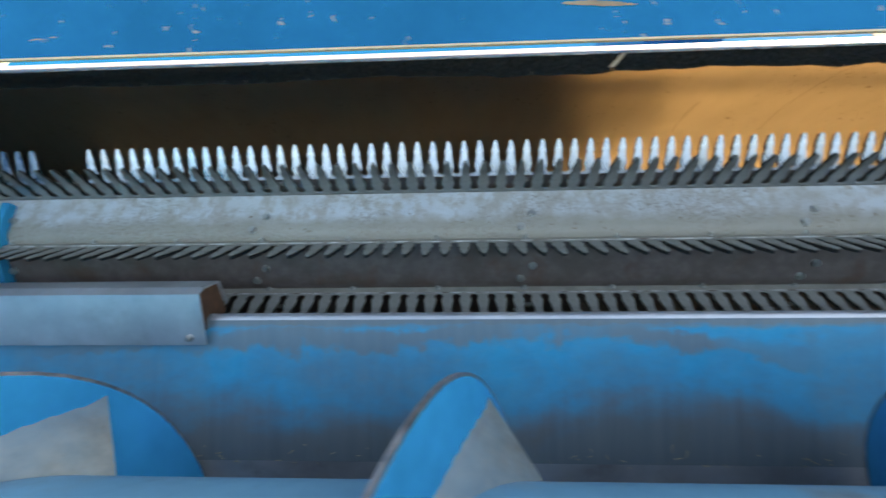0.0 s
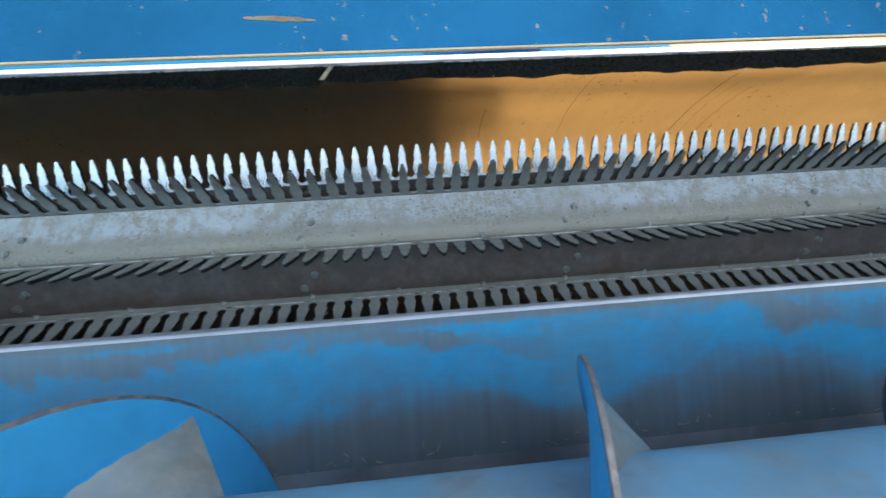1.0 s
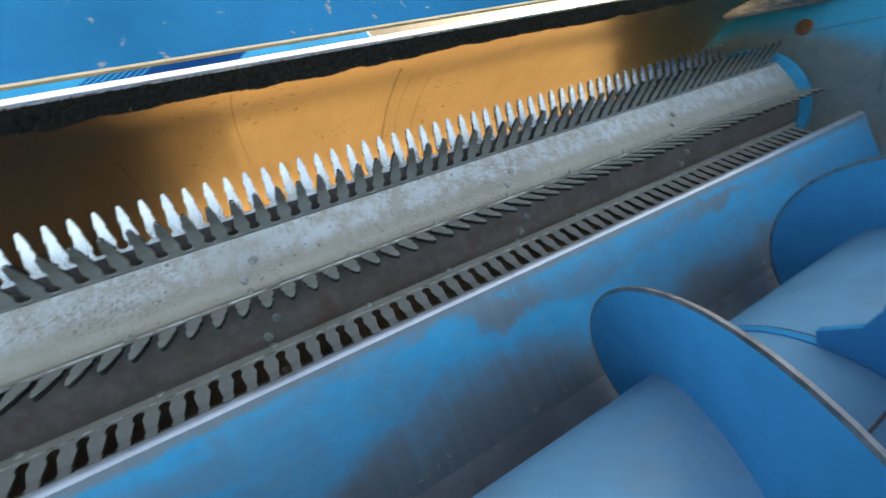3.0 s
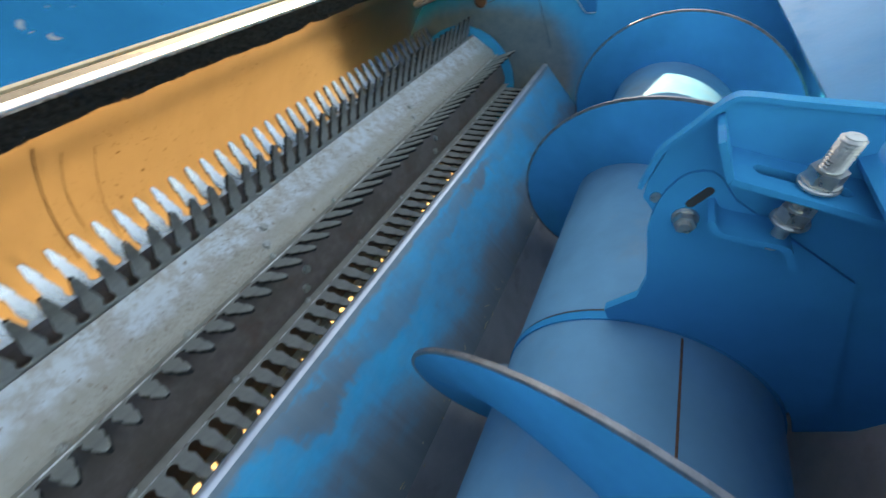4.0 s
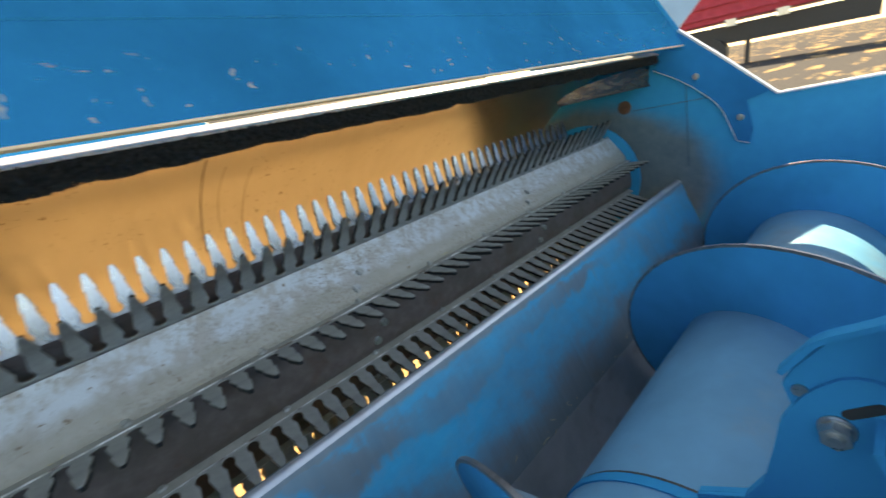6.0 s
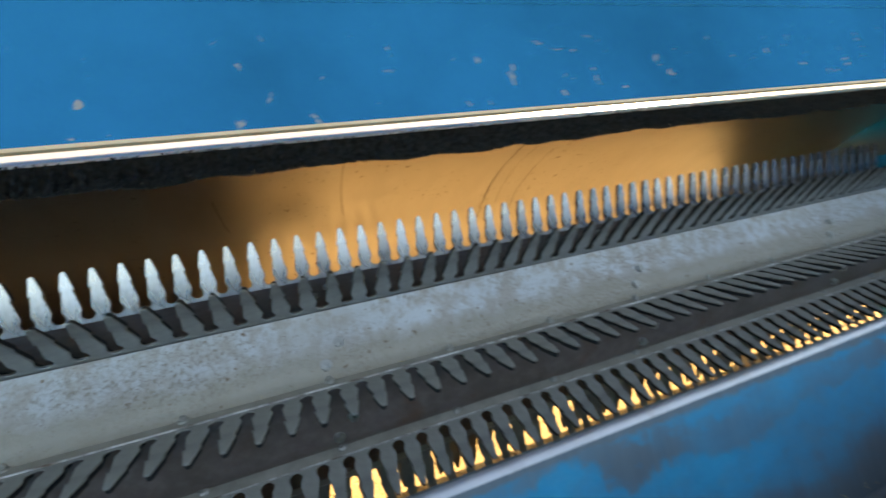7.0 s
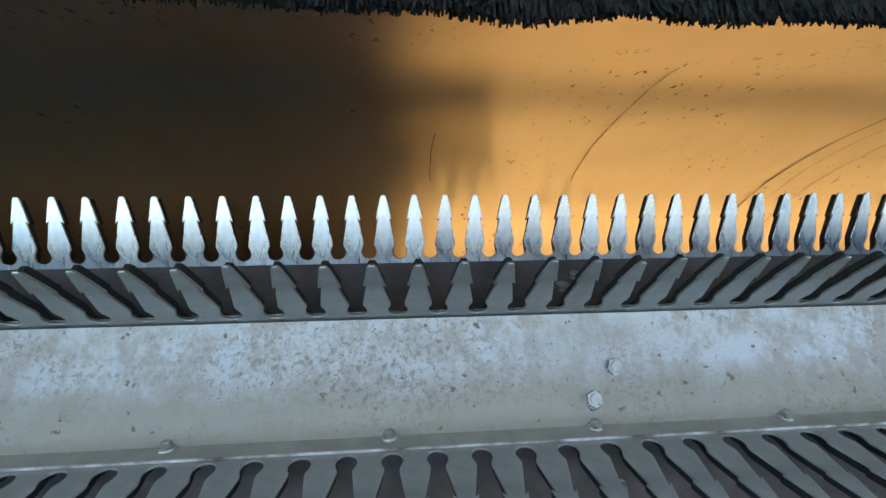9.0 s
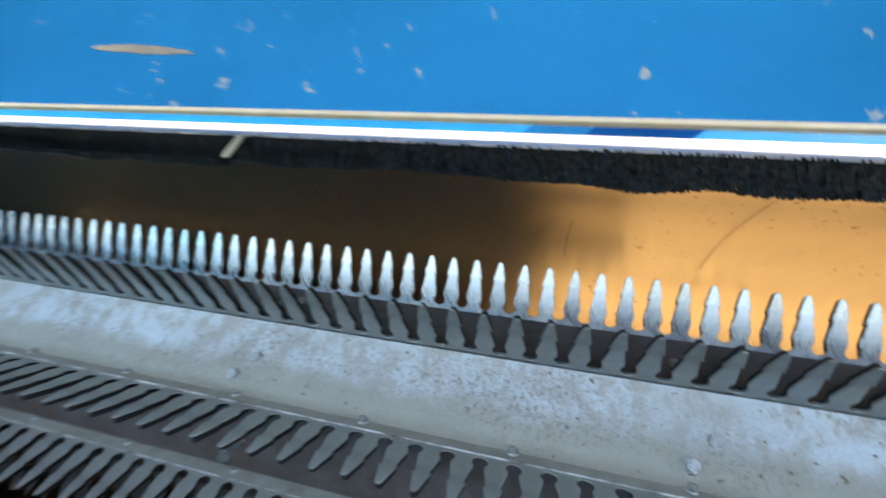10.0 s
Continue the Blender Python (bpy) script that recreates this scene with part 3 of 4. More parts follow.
# each row: place of its root about the axis and the way its teeth point
ROW_AT = [((0.037, 0.202), 80), ((-0.1224, 0.1958), 122), ((-0.2142, 0.0865), 174), ((-0.2241, -0.0559), 196), ((-0.136, -0.190), 236), ((-0.07, -0.235), 262), ((0.08, -0.235), 292), ((0.18, -0.165), 315), ((0.235, -0.055), 345), ((0.190, 0.075), 22)]
for k in range(ROWS_N):
    ang = ROW_AT[k][1]
    a = radians(ang)
    rad, tan = Vector((math.cos(a), math.sin(a))), Vector((-math.sin(a), math.cos(a)))
    v0, v1 = Vector(ROW_AT[k][0]), Vector(ROW_AT[(k + 1) % ROWS_N][0])
    mid = (v0 + v1) / 2
    along = (v1 - v0).normalized()
    nrm = Vector((along.y, -along.x))
    nrm = nrm if nrm.dot(mid) > 0 else -nrm
    # drum plate between two tooth rows: flat, then folded inwards to a flange behind the next row
    q = [v0 + along * 0.0025 - nrm * 0.001, v0 + along * 0.085, v1 - along * 0.040, v1 - along * 0.032 - nrm * 0.0012, v1 - along * 0.025 - nrm * 0.0038, v1 - along * 0.018 - nrm * 0.0085, v1 - along * 0.012 - nrm * 0.0145, v1 - along * 0.008 - nrm * 0.021]
    plate = part("drum_plate", sheet([tuple(x) for x in q], -0.005, X_R0, X_R1), FACET if k in (1, 8) else FACET_BROWN, rotor, "grey steel drum plate with worn whitish finish" if k in (1, 8) else "dark brown drum plate", smooth=50)
    fl = [v0 - rad * 0.036 - tan * 0.0020, v0 + rad * 0.007 - tan * 0.0020, v0 + rad * 0.007 - tan * 0.0048, v0 - rad * 0.036 - tan * 0.0048]
    clamp = part("clamp_strip", prism([tuple(x) for x in fl], X_R0, X_R1), CLAMP, rotor)
    part("worn_edge", prism([tuple(v0 + rad * h - tan * w) for h, w in ((0.0068, 0.0018), (0.0080, 0.0022), (0.0080, 0.0046), (0.0068, 0.0050))], X_R0, X_R1), WORN_LINE, clamp, "bright worn edge")
    root = v0 + rad * (0.42 * PITCH - 0.010)
    m_row = Matrix(((1, 0, 0, 0), (0, tan.x, rad.x, root.x), (0, tan.y, rad.y, root.y), (0, 0, 0, 1)))
    row_x = ROW_X[k % 4] - PITCH * int((ROW_X[k % 4] - X_R0 - PITCH / 2) / PITCH)
    rest = []
    for i in range(n_teeth):
        x = row_x + i * PITCH
        if k == 0 and (-1.33 < x < -1.20 or x > ROW0_END):
            continue
        if k < 4 and x > -0.85:
            part("tooth", (TOOTH_MESH, SHADED_MESH, DULL_MESH, DULL_MESH)[k], TOOTH, clamp, m=Matrix.Translation((x, 0, 0)) @ m_row @ pose(0, 0, 0, rng.uniform(-1.5, 1.5), 0, rng.uniform(-0.6, 0.6)))
        else:
            rest.append(x)
    verts, faces = [], []
    src = np.array([v.co[:] for v in TOOTH_MESH.vertices])
    polys = [list(f.vertices) for f in TOOTH_MESH.polygons]
    mm = np.array(m_row)
    for x in rest:
        base = len(verts)
        verts += (src @ mm[:3, :3].T + mm[:3, 3] + np.array((x, 0, 0))).tolist()
        faces += [[base + j for j in f] for f in polys]
    if k < 4:
        # moulded black comb close behind the steel teeth, on the side away from the walk
        side, cv, cf = (-1 if k < 2 else 1), [], []
        for i in range(n_teeth):
            if k == 0 and (-1.33 < row_x + i * PITCH < -1.20 or row_x + i * PITCH > ROW0_END):
                continue
            base = len(cv)
            deep = np.where((src[:, 2] > -0.1 * PITCH) & (src[:, 2] < 0.4 * PITCH), 0.2 * PITCH, 0.0)
            cv += np.column_stack((src[:, 0] * np.where(deep > 0, 0.86, 0.93) + row_x + i * PITCH, (src[:, 1] / 0.0016 * 0.0034 + 0.0062) * side, src[:, 2] * 0.965 - deep)).tolist()
            cf += [[base + j for j in f] for f in polys]
        cm = bpy.data.meshes.new("comb")
        cm.from_pydata([(mm[:3, :3] @ np.array((0, v[1], v[2])) + mm[:3, 3] + np.array((v[0], 0, 0))).tolist() for v in cv], [], cf)
        tagged(part("backing_comb", cm, RUBBER, clamp, "black moulded comb behind the teeth"), kind="stuff")
    me = bpy.data.meshes.new("far_tooth")
    me.from_pydata(verts, [], faces)
    me.materials.append(TOOTH if k == 0 else SHADED_TOOTH if k == 1 else DULL_TOOTH)
    tagged(part("tooth_remainder", me, TOOTH, rotor), kind="stuff")
    if k in (0, 1, 2, 3, 9):
        for j in range(-3, 3):
            x = 0.91 + 0.72 * j
            if not X_R0 < x < X_R1:
                continue
            for dx, s in ((0.0, 0.068), (-0.031, 0.103)):
                c = v0 + along * s + nrm * 0.0006
                part("bolt", BOLT, ZINC, plate, m=facing((x + dx, c.x, c.y), (0, nrm.x, nrm.y), rng.uniform(0, 60)))
        for j in range(-8, 10):
            x = 0.644 + 0.236 * j
            if X_R0 < x < X_R1:
                c = v0 - tan * 0.0048 - rad * 0.010
                part("strip_bolt", SMALL_BOLT, ZINC, clamp, m=facing((x, c.x, c.y), (0, -tan.x, -tan.y), rng.uniform(0, 60)))
for x in (X_R1 + 0.012, X_R0 - 0.012):
    bm = rod((x - 0.008, 0, 0), (x + 0.008, 0, 0), 0.262, 40)
    part("end_disc", bm, BLUE_PAINT, rotor, "blue painted end disc", smooth=30)
part("shaft", rod((X_LEFT, 0, 0), (X_RIGHT, 0, 0), 0.05, 20), BLACK, rotor, smooth=30)
ring = thing("rotor_guard_ring", "blue painted curved guard beside the rotor", "guard", at=(-1.27, *C_ROT))
part("band", sheet(arc((0, 0), 0.25, 128, 215, 14), 0.03, -0.012, 0.012), BLUE_PAINT, ring, smooth=40)

# ---- brush seal under the hood edge ----
brush = thing("brush_seal", "black bristle seal hanging from a pale aluminium folded edge", "brush seal")
part("rolled_edge", prism([(0.834, 1.0945), (0.835, 1.0975), (0.8385, 1.1000), (0.862, 1.1100), (0.866, 1.1095), (0.866, 1.1045), (0.850, 1.0960)], X_LEFT, 3.15), CHROME, brush, "bright pale aluminium folded edge")
bm = bmesh.new()
x = X_LEFT + 0.005
while x < 3.13:
    drop = 0.036 + 0.007 * noise.noise((x * 3, 0, 0)) + 0.006 * noise.noise((x * 17, 2, 0))
    if 0.295 < x < 0.312:
        drop *= 0.35
    for layer in range(6):
        y0, ln = 0.834 + 0.003 * layer, drop * rng.uniform(0.90, 0.99)
        z0 = 1.097 - rng.random() ** 2 * ln * 0.75
        z1 = 1.097 - ln * (1 if layer else rng.uniform(0.5, 0.95))
        z1 = min(z1, z0 - 0.006)
        bend = 0.008 * noise.noise((x * 40, layer * 3.1, z0 * 60))
        dx, dy, w = bend + rng.gauss(0, 0.0055), rng.gauss(-0.006, 0.005), rng.uniform(0.0006, 0.0013)
        zm = z0 + (z1 - z0) * 0.6
        a = [bm.verts.new(p) for p in ((x - w, y0, z0), (x + w, y0, z0), (x + w + dx * 0.6, y0 + dy * 0.5, zm), (x + dx + w * 0.7, y0 + dy, z1), (x + dx - w * 0.7, y0 + dy, z1), (x - w + dx * 0.6, y0 + dy * 0.5 + 0.0015, zm))]
        bm.faces.new((a[0], a[1], a[2], a[5]))
        bm.faces.new((a[5], a[2], a[3], a[4]))
    x += 0.0014
tagged(part("bristles", bm, BRISTLE, brush), kind="stuff")
part("bristle_core", sheet([(0.846, 1.096), (0.840, 1.0690)], 0.004, X_LEFT + 0.002, 3.125), BRISTLE, brush)

bm = prism([(0.824, 1.096), (0.822, 1.070), (0.826, 1.070), (0.828, 1.096)], 0.303, 0.313)
for v in bm.verts:
    v.co.x += (v.co.z - 1.083) * 0.9
part("joint_clip", bevel(bm, 0.001, 1), CLAMP, brush, "slanted pale joint clip")
flap = thing("hood_end_flap", "dark glossy steel flap under the hood end", "flap")
low = [(2.40, 1.000), (2.62, 0.996), (2.87, 0.990), (3.13, 0.984)]
top = [(3.155, 1.075), (2.98, 1.064), (2.80, 1.052), (2.64, 1.044), (2.52, 1.035), (2.43, 1.022), (2.38, 1.010)]
bm = bmesh.new()
line = [(2.38, 1.003)] + low + top
rows = [[bm.verts.new((x, y + 0.12 * (1.02 - z) ** 2 / 0.09 - 0.03 * max(0.0, 2.6 - x), z)) for x, z in line] for y in (0.866, 0.869)]
bm.faces.new(rows[0])
bm.faces.new(rows[1][::-1])
for i in range(len(line)):
    k = (i + 1) % len(line)
    bm.faces.new((rows[0][i], rows[1][i], rows[1][k], rows[0][k]))
part("flap_sheet", bm, FLAP_STEEL, flap)
bm = bmesh.new()
for (x0, z0), (x1, z1) in zip(low, low[1:]):
    rod((x0, 0.8665, z0 - 0.003), (x1, 0.8665, z1 - 0.003), 0.004, 8, bm=bm)
part("flap_edge", bm, BLACK, flap, "black rubber lower edge", smooth=40)
# rub marks left on the hood by the turning rotor
for x0, w, i0, i1, wob in ((1.418, 0.0016, 18, 44, 0.010), (0.985, 0.0009, 16, 38, 0.016), (1.528, 0.0010, 24, 46, 0.012), (0.708, 0.0010, 28, 38, 0.008), (1.46, 0.0007, 22, 40, 0.02)):
    bm = bmesh.new()
    prev = None
    for i in range(i0, i1):
        (y, z), (y2, z2) = hood_line[i], hood_line[min(i + 1, len(hood_line) - 1)]
        d = Vector((y2 - y, z2 - z)).normalized()
        q = Vector((y, z)) + Vector((d.y, -d.x)) * 0.0008
        xx = x0 + wob * ((i - i0) / (i1 - i0) - 0.5) ** 2 * 2 + 0.0012 * noise.noise((i * 0.9, x0, 0))
        ww = w * (0.6 + 0.8 * abs(noise.noise((i * 1.7, x0, 3))))
        cur = [bm.verts.new((xx - ww, q.x, q.y)), bm.verts.new((xx + ww, q.x, q.y))]
        if prev:
            bm.faces.new((prev[0], prev[1], cur[1], cur[0]))
        prev = cur
    part("rub_mark", bm, RUST, hood, "dark rub mark")

# ---- auger ----
auger = thing("feed_auger", "blue painted feed auger with helical flighting", "auger", at=(0, *C_AUG))
bm = bmesh.new()
bmesh.ops.create_cone(bm, cap_ends=True, segments=64, radius1=R_TUBE, radius2=R_TUBE, depth=X_RIGHT - X_LEFT, matrix=Matrix.Translation(((X_LEFT + X_RIGHT) / 2, 0, 0)) @ pose(0, 0, 0, 0, 90, 0))
tube = part("tube", bm, BLUE_AUGER, auger, "blue-grey painted tube with dusty wear", smooth=30)


a = radians(114)
q = Vector((math.cos(a), math.sin(a))) * (R_TUBE + 0.0006)
t = Vector((-math.sin(a), math.cos(a)))
part("weld_seam", prism([tuple(q - t * 0.002 - q * 0.01), tuple(q - t * 0.0015), tuple(q + t * 0.0015), tuple(q + t * 0.002 - q * 0.01)], 0.4, 1.58), RUST, auger, "rust-stained weld seam")


def flight(th0, th1):
    bm = bmesh.new()
    n = max(4, int(abs(th1 - th0) / 6))
    rings = []
    for i in range(n + 1):
        th = th0 + (th1 - th0) * i / n
        c, s = math.cos(radians(th)), math.sin(radians(th))
        x = PHASE - LEAD * (th - 90) / 360
        rings.append([bm.verts.new((x + d, r * c, r * s)) for r, d in ((R_TUBE - 0.004, -0.004), (R_FLIGHT - 0.006, -0.004), (R_FLIGHT, -0.0032), (R_FLIGHT, 0.0032), (R_FLIGHT - 0.006, 0.004), (R_TUBE - 0.004, 0.004))])
    for a, b in zip(rings, rings[1:]):
        for k in range(5):
            f = bm.faces.new((a[k], a[k + 1], b[k + 1], b[k]))
            f.material_index = 1 if k in (1, 2, 3) else 0
    bm.faces.new(rings[0])
    bm.faces.new(rings[-1][::-1])
    me = finish(bm, 50)
    me.materials.append(FLIGHT_BLUE)
    me.materials.append(RIM)
    return me


for turn in range(-2, 5):
    hi = 90 - 360 * turn
    part("flight", flight(hi + 180, hi - 180), BLUE_PAINT, auger, "blue helical flight with worn bare rim")
    if turn < 3:
        # filler plate from the flight's crest down to the tube
        bm = bmesh.new()
        rows, n = [], 14
        x_b, x_c = PHASE + LEAD * turn + 0.205, PHASE + LEAD * (turn + 6 / 360) + 0.006
        for i in range(n + 1):
            f = i / n
            th = radians(30 + 54 * f)
            r = 0.345 - 0.131 * f ** 0.65
            crest = Vector((PHASE + LEAD * (turn - (math.degrees(th) - 90) / 360) + 0.004, r * math.cos(th), r * math.sin(th)))
            th = radians(28 + 56 * f)
            foot = Vector((x_b + (x_c - x_b) * f, 0.2125 * math.cos(th), 0.2125 * math.sin(th)))
            out = Vector((0, math.cos(th), math.sin(th))) * 0.004
            rows.append([bm.verts.new(q) for q in (crest, foot, foot + out, crest + out)])
        for a, b in zip(rows, rows[1:]):
            for k in range(4):
                bm.faces.new((a[k], a[(k + 1) % 4], b[(k + 1) % 4], b[k]))
        bm.faces.new(rows[0])
        bm.faces.new(rows[-1][::-1])
        part("gusset", bm, GUSSET, auger, "pale grey triangular gusset plate", smooth=40)

# ---- auger hanger with its bracket ----
HX = 1.587
hanger = thing("auger_hanger", "blue painted hanger plate round the auger with slotted bracket", "hanger")
body = [(0.089, 0.877), (0.146, 0.832), (0.166, 0.797), (0.172, 0.778), (0.163, 0.757), (0.170, 0.735), (0.172, 0.70), (0.176, 0.655), (0.19, 0.622), (0.235, 0.592)] + arc(C_AUG, 0.222, 88, 178, 14) + [(-0.06, 0.39), (-0.15, 0.50), (-0.15, 0.56), (-0.10, 0.70), (-0.008, 0.79), (-0.022, 0.847)]
part("plate", prism(body, HX, HX + 0.008), HANGER_BLUE, hanger)
swing = [(0.085, 0.770), (0.098, 0.798), (0.105, 0.805), (0.1145, 0.8075), (0.125, 0.806), (0.1349, 0.801), (0.148, 0.787), (0.157, 0.773), (0.163, 0.757), (0.170, 0.735), (0.172, 0.70), (0.176, 0.655), (0.19, 0.622), (0.235, 0.592)] + arc(C_AUG, 0.222, 88, 170, 14) + [(-0.03, 0.45), (-0.02, 0.66)]
part("swing_plate", prism(swing, HX - 0.0055, HX - 0.0005), HANGER_BLUE, hanger)
part("collar", sheet(arc(C_AUG, 0.2165, -20, 200, 40), 0.004, HX - 0.002, HX + 0.014), HANGER_BLUE, hanger, smooth=40)
part("joint_band", sheet(arc(C_AUG, 0.2155, -20, 200, 40), 0.002, HX + 0.014, HX + 0.019), BLACK, hanger, "dark joint beside the collar", smooth=40)
# slotted shelf: a ring of bars round a slot, with two upright sides


def plate_with_slot(corner, u, v, lu, lv, t, s0, s1, w):
    """A flat plate of lu by lv with a round-ended slot along u from s0 to s1, half-width w."""
    bm = bmesh.new()
    un, vn = Vector(u).normalized(), Vector(v).normalized()
    nn = un.cross(vn)
    mid = lv / 2
    slot, outer = [], []
    for i in range(9):
        a = radians(90 + 180 * i / 8)
        slot.append((s0 + w * math.cos(a), mid + w * math.sin(a)))
    for i in range(9):
        a = radians(-90 + 180 * i / 8)
        slot.append((s1 + w * math.cos(a), mid + w * math.sin(a)))
    rect = [(s0, lv)] + [(0.0, lv)] * 3 + [(0.0, mid)] + [(0.0, 0.0)] * 3 + [(s0, 0.0), (s1, 0.0)] + [(lu, 0.0)] * 3 + [(lu, mid)] + [(lu, lv)] * 3 + [(s1, lv)]
    lay = []
    for h in (0, t):
        lay.append(([bm.verts.new(Vector(corner) + un * p + vn * q + nn * h) for p, q in slot], [bm.verts.new(Vector(corner) + un * p + vn * q + nn * h) for p, q in rect]))
    n = len(slot)
    for i in range(n):
        j = (i + 1) % n
        for s, o in lay:
            bm.faces.new((s[i], s[j], o[j], o[i]))
        bm.faces.new((lay[0][0][i], lay[1][0][i], lay[1][0][j], lay[0][0][j]))
        bm.faces.new((lay[0][1][i], lay[0][1][j], lay[1][1][j], lay[1][1][i]))
    bmesh.ops.remove_doubles(bm, verts=bm.verts, dist=1e-5)
    bmesh.ops.dissolve_degenerate(bm, dist=1e-6, edges=bm.edges)
    return bm


part("slotted_shelf", plate_with_slot((HX - 0.062, 0.094, 0.824), (0, -0.104, -0.050), (1, 0, 0.02), 0.117, 0.062, 0.006, 0.026, 0.088, 0.0085), HANGER_BLUE, hanger)
part("bracket_side", prism([(0.103, 0.864), (0.097, 0.866), (0.090, 0.826), (0.096, 0.824)], HX - 0.061, HX), HANGER_BLUE, hanger)
part("bracket_top", sheet(curve_through([(-0.022, 0.842), (0.04, 0.861), (0.080, 0.874), (0.094, 0.873), (0.120, 0.853), (0.148, 0.832), (0.160, 0.812), (0.172, 0.790)], 4), 0.005, HX - 0.005, HX + 0.009), HANGER_BLUE, hanger, smooth=60)
part("rounded_ear", turned([(0.002, -0.009), (0.006, -0.007), (0.0085, 0.0), (0.006, 0.007), (0.002, 0.009)], 14), HANGER_BLUE, hanger, smooth=60, m=Matrix.Translation((HX, -0.0195, 0.845)))
part("lower_tab", sheet(curve_through([(0.104, 0.776), (0.099, 0.764), (0.088, 0.758), (0.066, 0.751), (0.050, 0.746), (0.042, 0.738), (0.037, 0.716)], 4), 0.006, HX - 0.050, HX - 0.005), HANGER_BLUE, hanger, smooth=50)
tilt = Vector((-0.12, -0.36, 1)).normalized()
sb = Vector((HX - 0.040, 0.032, 0.802))
stud = part("threaded_stud", rod(sb - tilt * 0.075, sb + tilt * 0.052, 0.0068, 16), ZINC, hanger, "zinc-plated threaded stud", smooth=40)
for i in range(11):
    c = sb + tilt * (0.0195 + i * 0.0030)
    part("thread", rod(c, c + tilt * 0.0017, 0.0094, 16, 0.0072), ZINC, stud)
NUT = finish(hex_bolt_mesh(0.025, 0.0165, 0.013))
NUT.materials.append(ZINC)
part("nut", NUT, ZINC, hanger, "large zinc flange nut", m=facing(sb + tilt * 0.004, tilt, 10))
part("nut", NUT, ZINC, hanger, "large zinc flange nut", m=facing(sb - tilt * 0.040, tilt, 20))
part("lock_nut", hex_bolt_mesh(0.0205, 0.0135, 0.011, 0.005), ZINC, hanger, "zinc lock nut", m=facing((HX - 0.006, 0.131, 0.751), (-1, 0, 0), 15))
# Slot laid on as a black piece, its inner shade in the colour.
part("adjusting_slot", prism(arc((0.1085, 0.784), 0.0048, 50, 230, 8) + arc((0.1255, 0.7695), 0.0048, 230, 410, 8), HX - 0.0062, HX - 0.0045), BLACK, hanger, "adjusting slot as a black inlay carrying its shade")
part("rivet", rod((HX - 0.003, 0.159, 0.777), (HX, 0.159, 0.777), 0.006, 14), ZINC, hanger)

# ---- loose straw and chaff ----
straw_mat = steel("pale_straw", (0.45, 0.36, 0.20), (0.62, 0.52, 0.32), 0.0, (0.6, 0.8), 40)
bm = bmesh.new()
ledge = [Vector(C_ROT) + Vector(ROW_AT[i][0]) + Vector((-0.0, 0.0)) for i in (2, 3)]
for i in range(150):
    p = ledge[i % 2]
    x = rng.uniform(-0.8, 2.7)
    e = Vector((x, p.x + rng.uniform(0.010, 0.022), p.y + rng.uniform(0.004, 0.012)))
    d = Vector((rng.uniform(-1, 1), rng.uniform(-0.3, 0.3), rng.uniform(-0.2, 0.3))).normalized() * rng.uniform(0.0015, 0.006)
    rod(e - d, e + d, rng.uniform(0.0004, 0.0009), 5, bm=bm)
for i in range(120):
    th = radians(rng.uniform(-14, -6))
    q = Vector(C_AUG) + Vector((math.cos(th), math.sin(th))) * 0.3885
    e = Vector((rng.uniform(-0.8, 2.9), q.x, q.y))
    d = Vector((rng.uniform(-1, 1), rng.uniform(-0.2, 0.2), rng.uniform(-0.4, 0.4))).normalized() * rng.uniform(0.002, 0.009)
    rod(e - d, e + d, rng.uniform(0.0005, 0.001), 5, bm=bm)
litter = part("chaff", bm, straw_mat, None, "scattered pale straw chaff on the rotor and trough ledges")
tagged(litter, category="straw", kind="stuff")

# Straw browned to carry the shade under the rotor.
shaded_straw = steel("shade_brown_straw", (0.040, 0.025, 0.014), (0.11, 0.068, 0.034), 0.0, (0.7, 0.9), 60, grain=(1, 3, 3), relief=0.6)
bm = bmesh.new()
nx, ny = 220, 14
rows = []
for i in range(nx + 1):
    x = -1.9 + 4.7 * i / nx
    col = []
    for j in range(ny + 1):
        f = j / ny
        z = 0.13 * (1 - f) ** 1.3 + (0.022 * noise.noise((x * 9, f * 5, 0)) + 0.014 * noise.noise((x * 31, f * 17, 2))) * (1 - f)
        # Spread wider at left to darken the ground that the hood mirrors.
        col.append(bm.verts.new((x, 0.855 + (0.33 + 0.30 * min(1.0, max(0.0, (0.75 - x) / 0.3))) * f, 0.004 + max(0.0, z))))
    rows.append(col)
for a, b in zip(rows, rows[1:]):
    for j in range(ny):
        bm.faces.new((a[j], b[j], b[j + 1], a[j + 1]))
heap = part("straw_heap", bm, shaded_straw, None, "matted straw heaped on the ground under the rotor, browned to carry shade", smooth=60)
tagged(heap, category="straw", kind="stuff")
bm = bmesh.new()
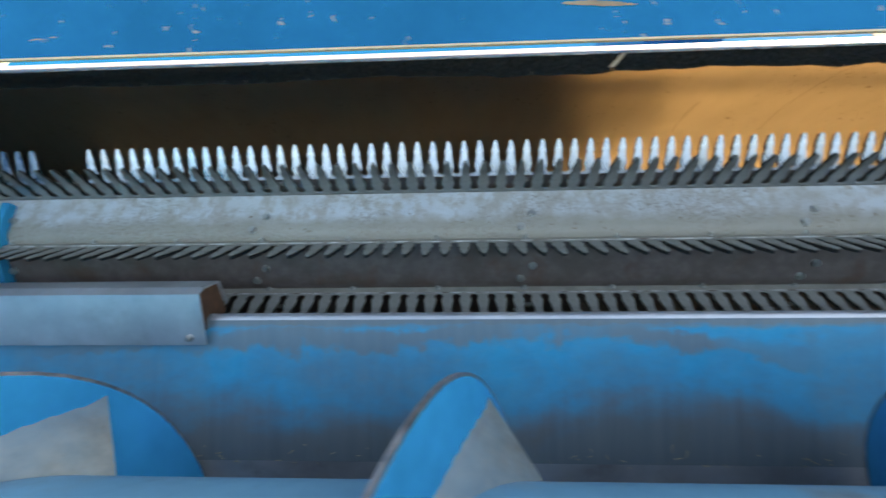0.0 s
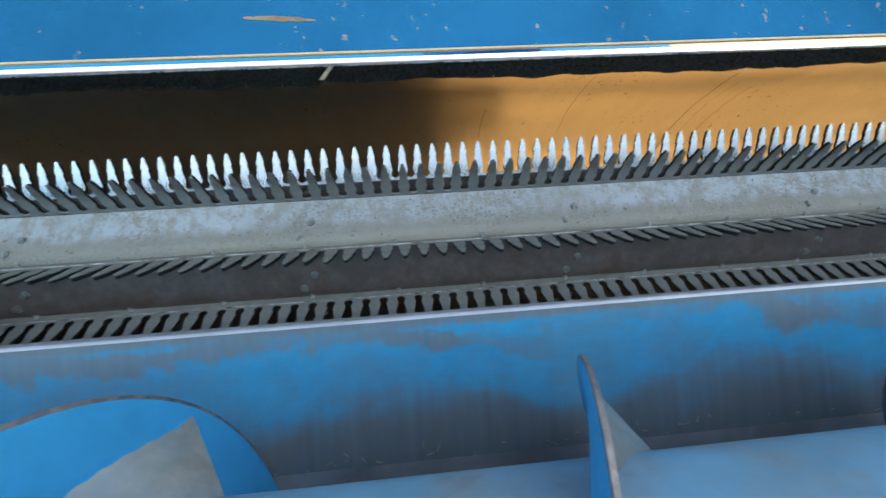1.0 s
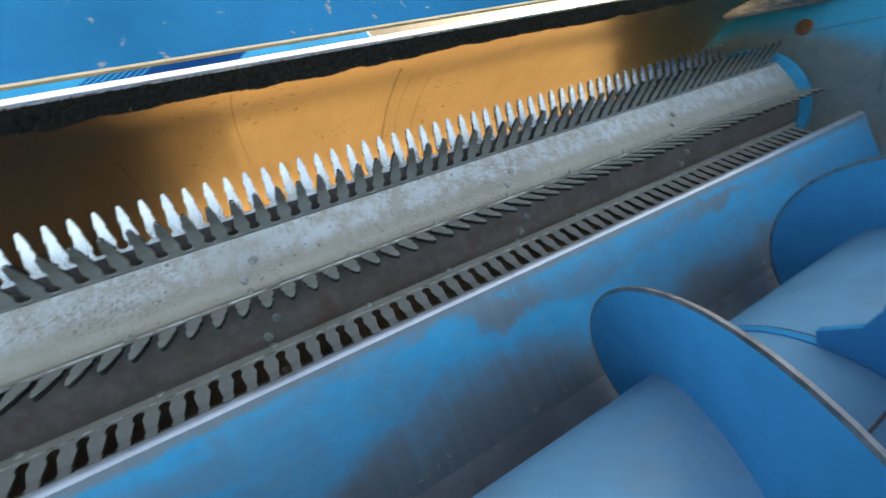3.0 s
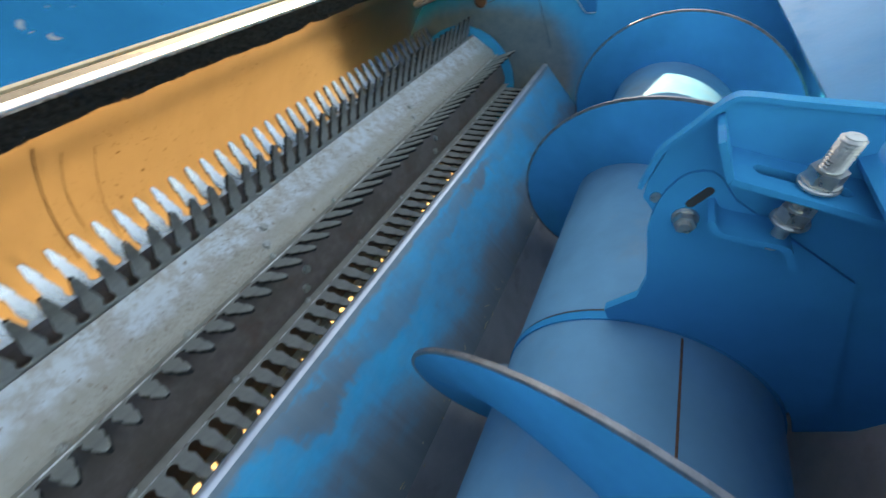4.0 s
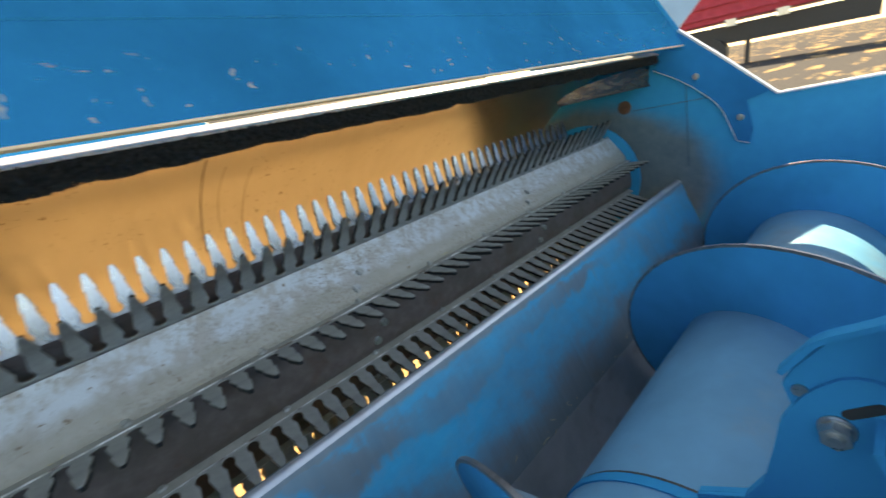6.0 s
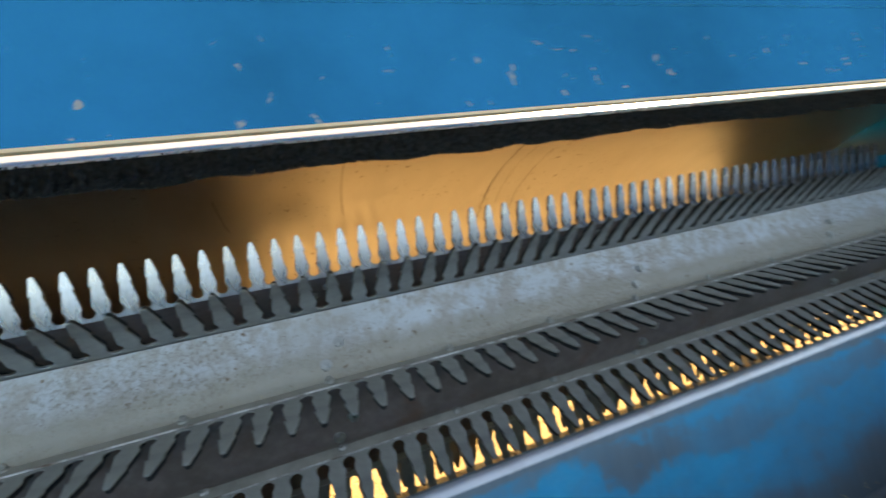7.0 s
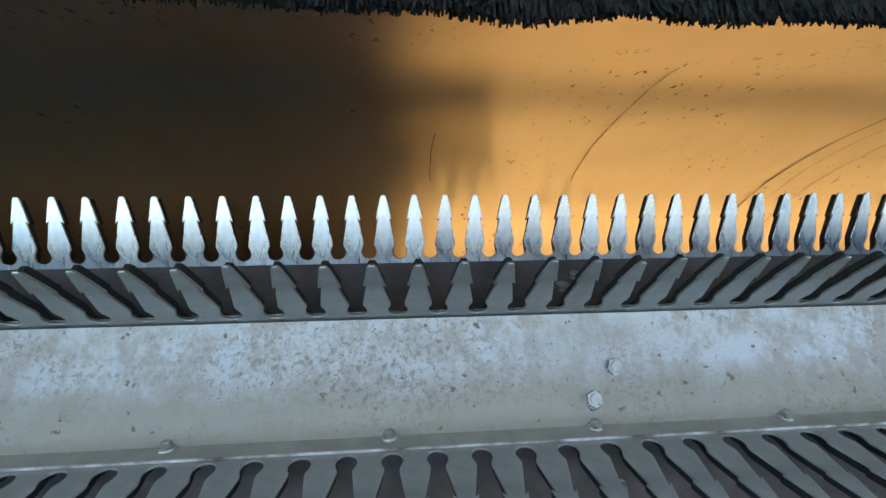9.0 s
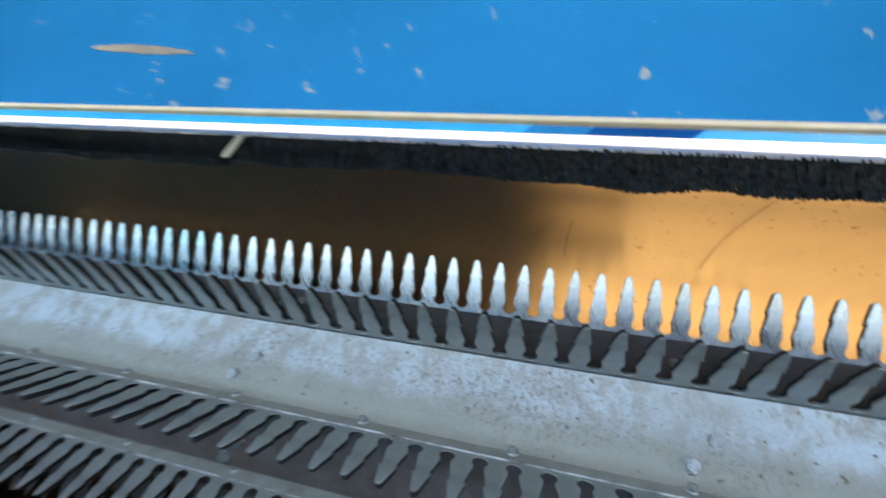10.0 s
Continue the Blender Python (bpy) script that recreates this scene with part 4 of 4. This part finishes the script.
for i in range(420):
    f = rng.random() ** 1.3
    x = rng.uniform(-0.9, 2.7)
    e = Vector((x, 0.86 + 0.31 * f, 0.012 + 0.13 * (1 - f) ** 1.3 + 0.022 * noise.noise((x * 9, f * 5, 0)) * (1 - f)))
    d = Vector((rng.uniform(-1, 1), rng.uniform(-0.6, 0.6), rng.uniform(-0.25, 0.25))).normalized() * rng.uniform(0.008, 0.035)
    rod(e - d, e + d, rng.uniform(0.0008, 0.0018), 5, bm=bm)
stalks = part("straw_stalks", bm, steel("dry_straw", (0.20, 0.13, 0.06), (0.38, 0.27, 0.14), 0.0, (0.6, 0.8), 40), None, "dry straw stalks scattered on the brown heap")
tagged(stalks, category="straw", kind="stuff")

# ---- lip guard ----
guard = thing("lip_guard", "grey folded steel guard bolted on the trough lip", "guard")
part("guard_channel", sheet([(0.81, 0.57), (0.805, 0.625), (0.745, 0.639), (0.722, 0.633), (0.700, 0.515)], 0.004, X_LEFT, -0.580), GREY_GUARD, guard, smooth=20)
part("end_cap", prism([(0.81, 0.54), (0.805, 0.625), (0.745, 0.639), (0.722, 0.631), (0.715, 0.54)], -0.590, -0.586), RUST, guard, "rust-brown open end")
part("bolt", SMALL_BOLT, ZINC, guard, m=facing((-0.615, 0.703, 0.532), (0, -0.98, 0.17)))

# ---- distance: parked red implement ----
red = thing("red_implement", "red farm machine parked on gravel with support leg", "farm machine", at=(30, 6.0, 0))
part("body", bevel(prism([(-3.5, 2.3), (5.5, 2.3), (5.5, 5.6), (-3.2, 5.6)], 0, 3.0), 0.1), RED, red)
part("frame", prism([(-5.0, 1.15), (6.5, 1.15), (6.5, 2.1), (-5.0, 2.1)], 0.4, 1.4), BLACK, red, "dark chassis")
part("leg", rod((0.2, -0.1, 0.0), (0.2, -0.1, 1.2), 0.12, 12), BLACK, red)
for y in (1.6, 4.2):
    part("wheel", rod((0.1, y, 0.75), (0.8, y, 0.75), 0.75, 28), BLACK, red, smooth=40)
for i in range(5):
    part("rail", bevel(prism([(-3.3, 2.6 + 0.55 * i), (5.3, 2.6 + 0.55 * i), (5.3, 2.75 + 0.55 * i), (-3.3, 2.75 + 0.55 * i)], -0.15, 0.0), 0.02), RED, red)
for y in (-1.8, 0.4):
    part("reflector", prism([(y, 2.0), (y + 0.5, 2.0), (y + 0.5, 2.35), (y, 2.35)], -0.2, -0.12), CHROME, red, "pale reflector plate")
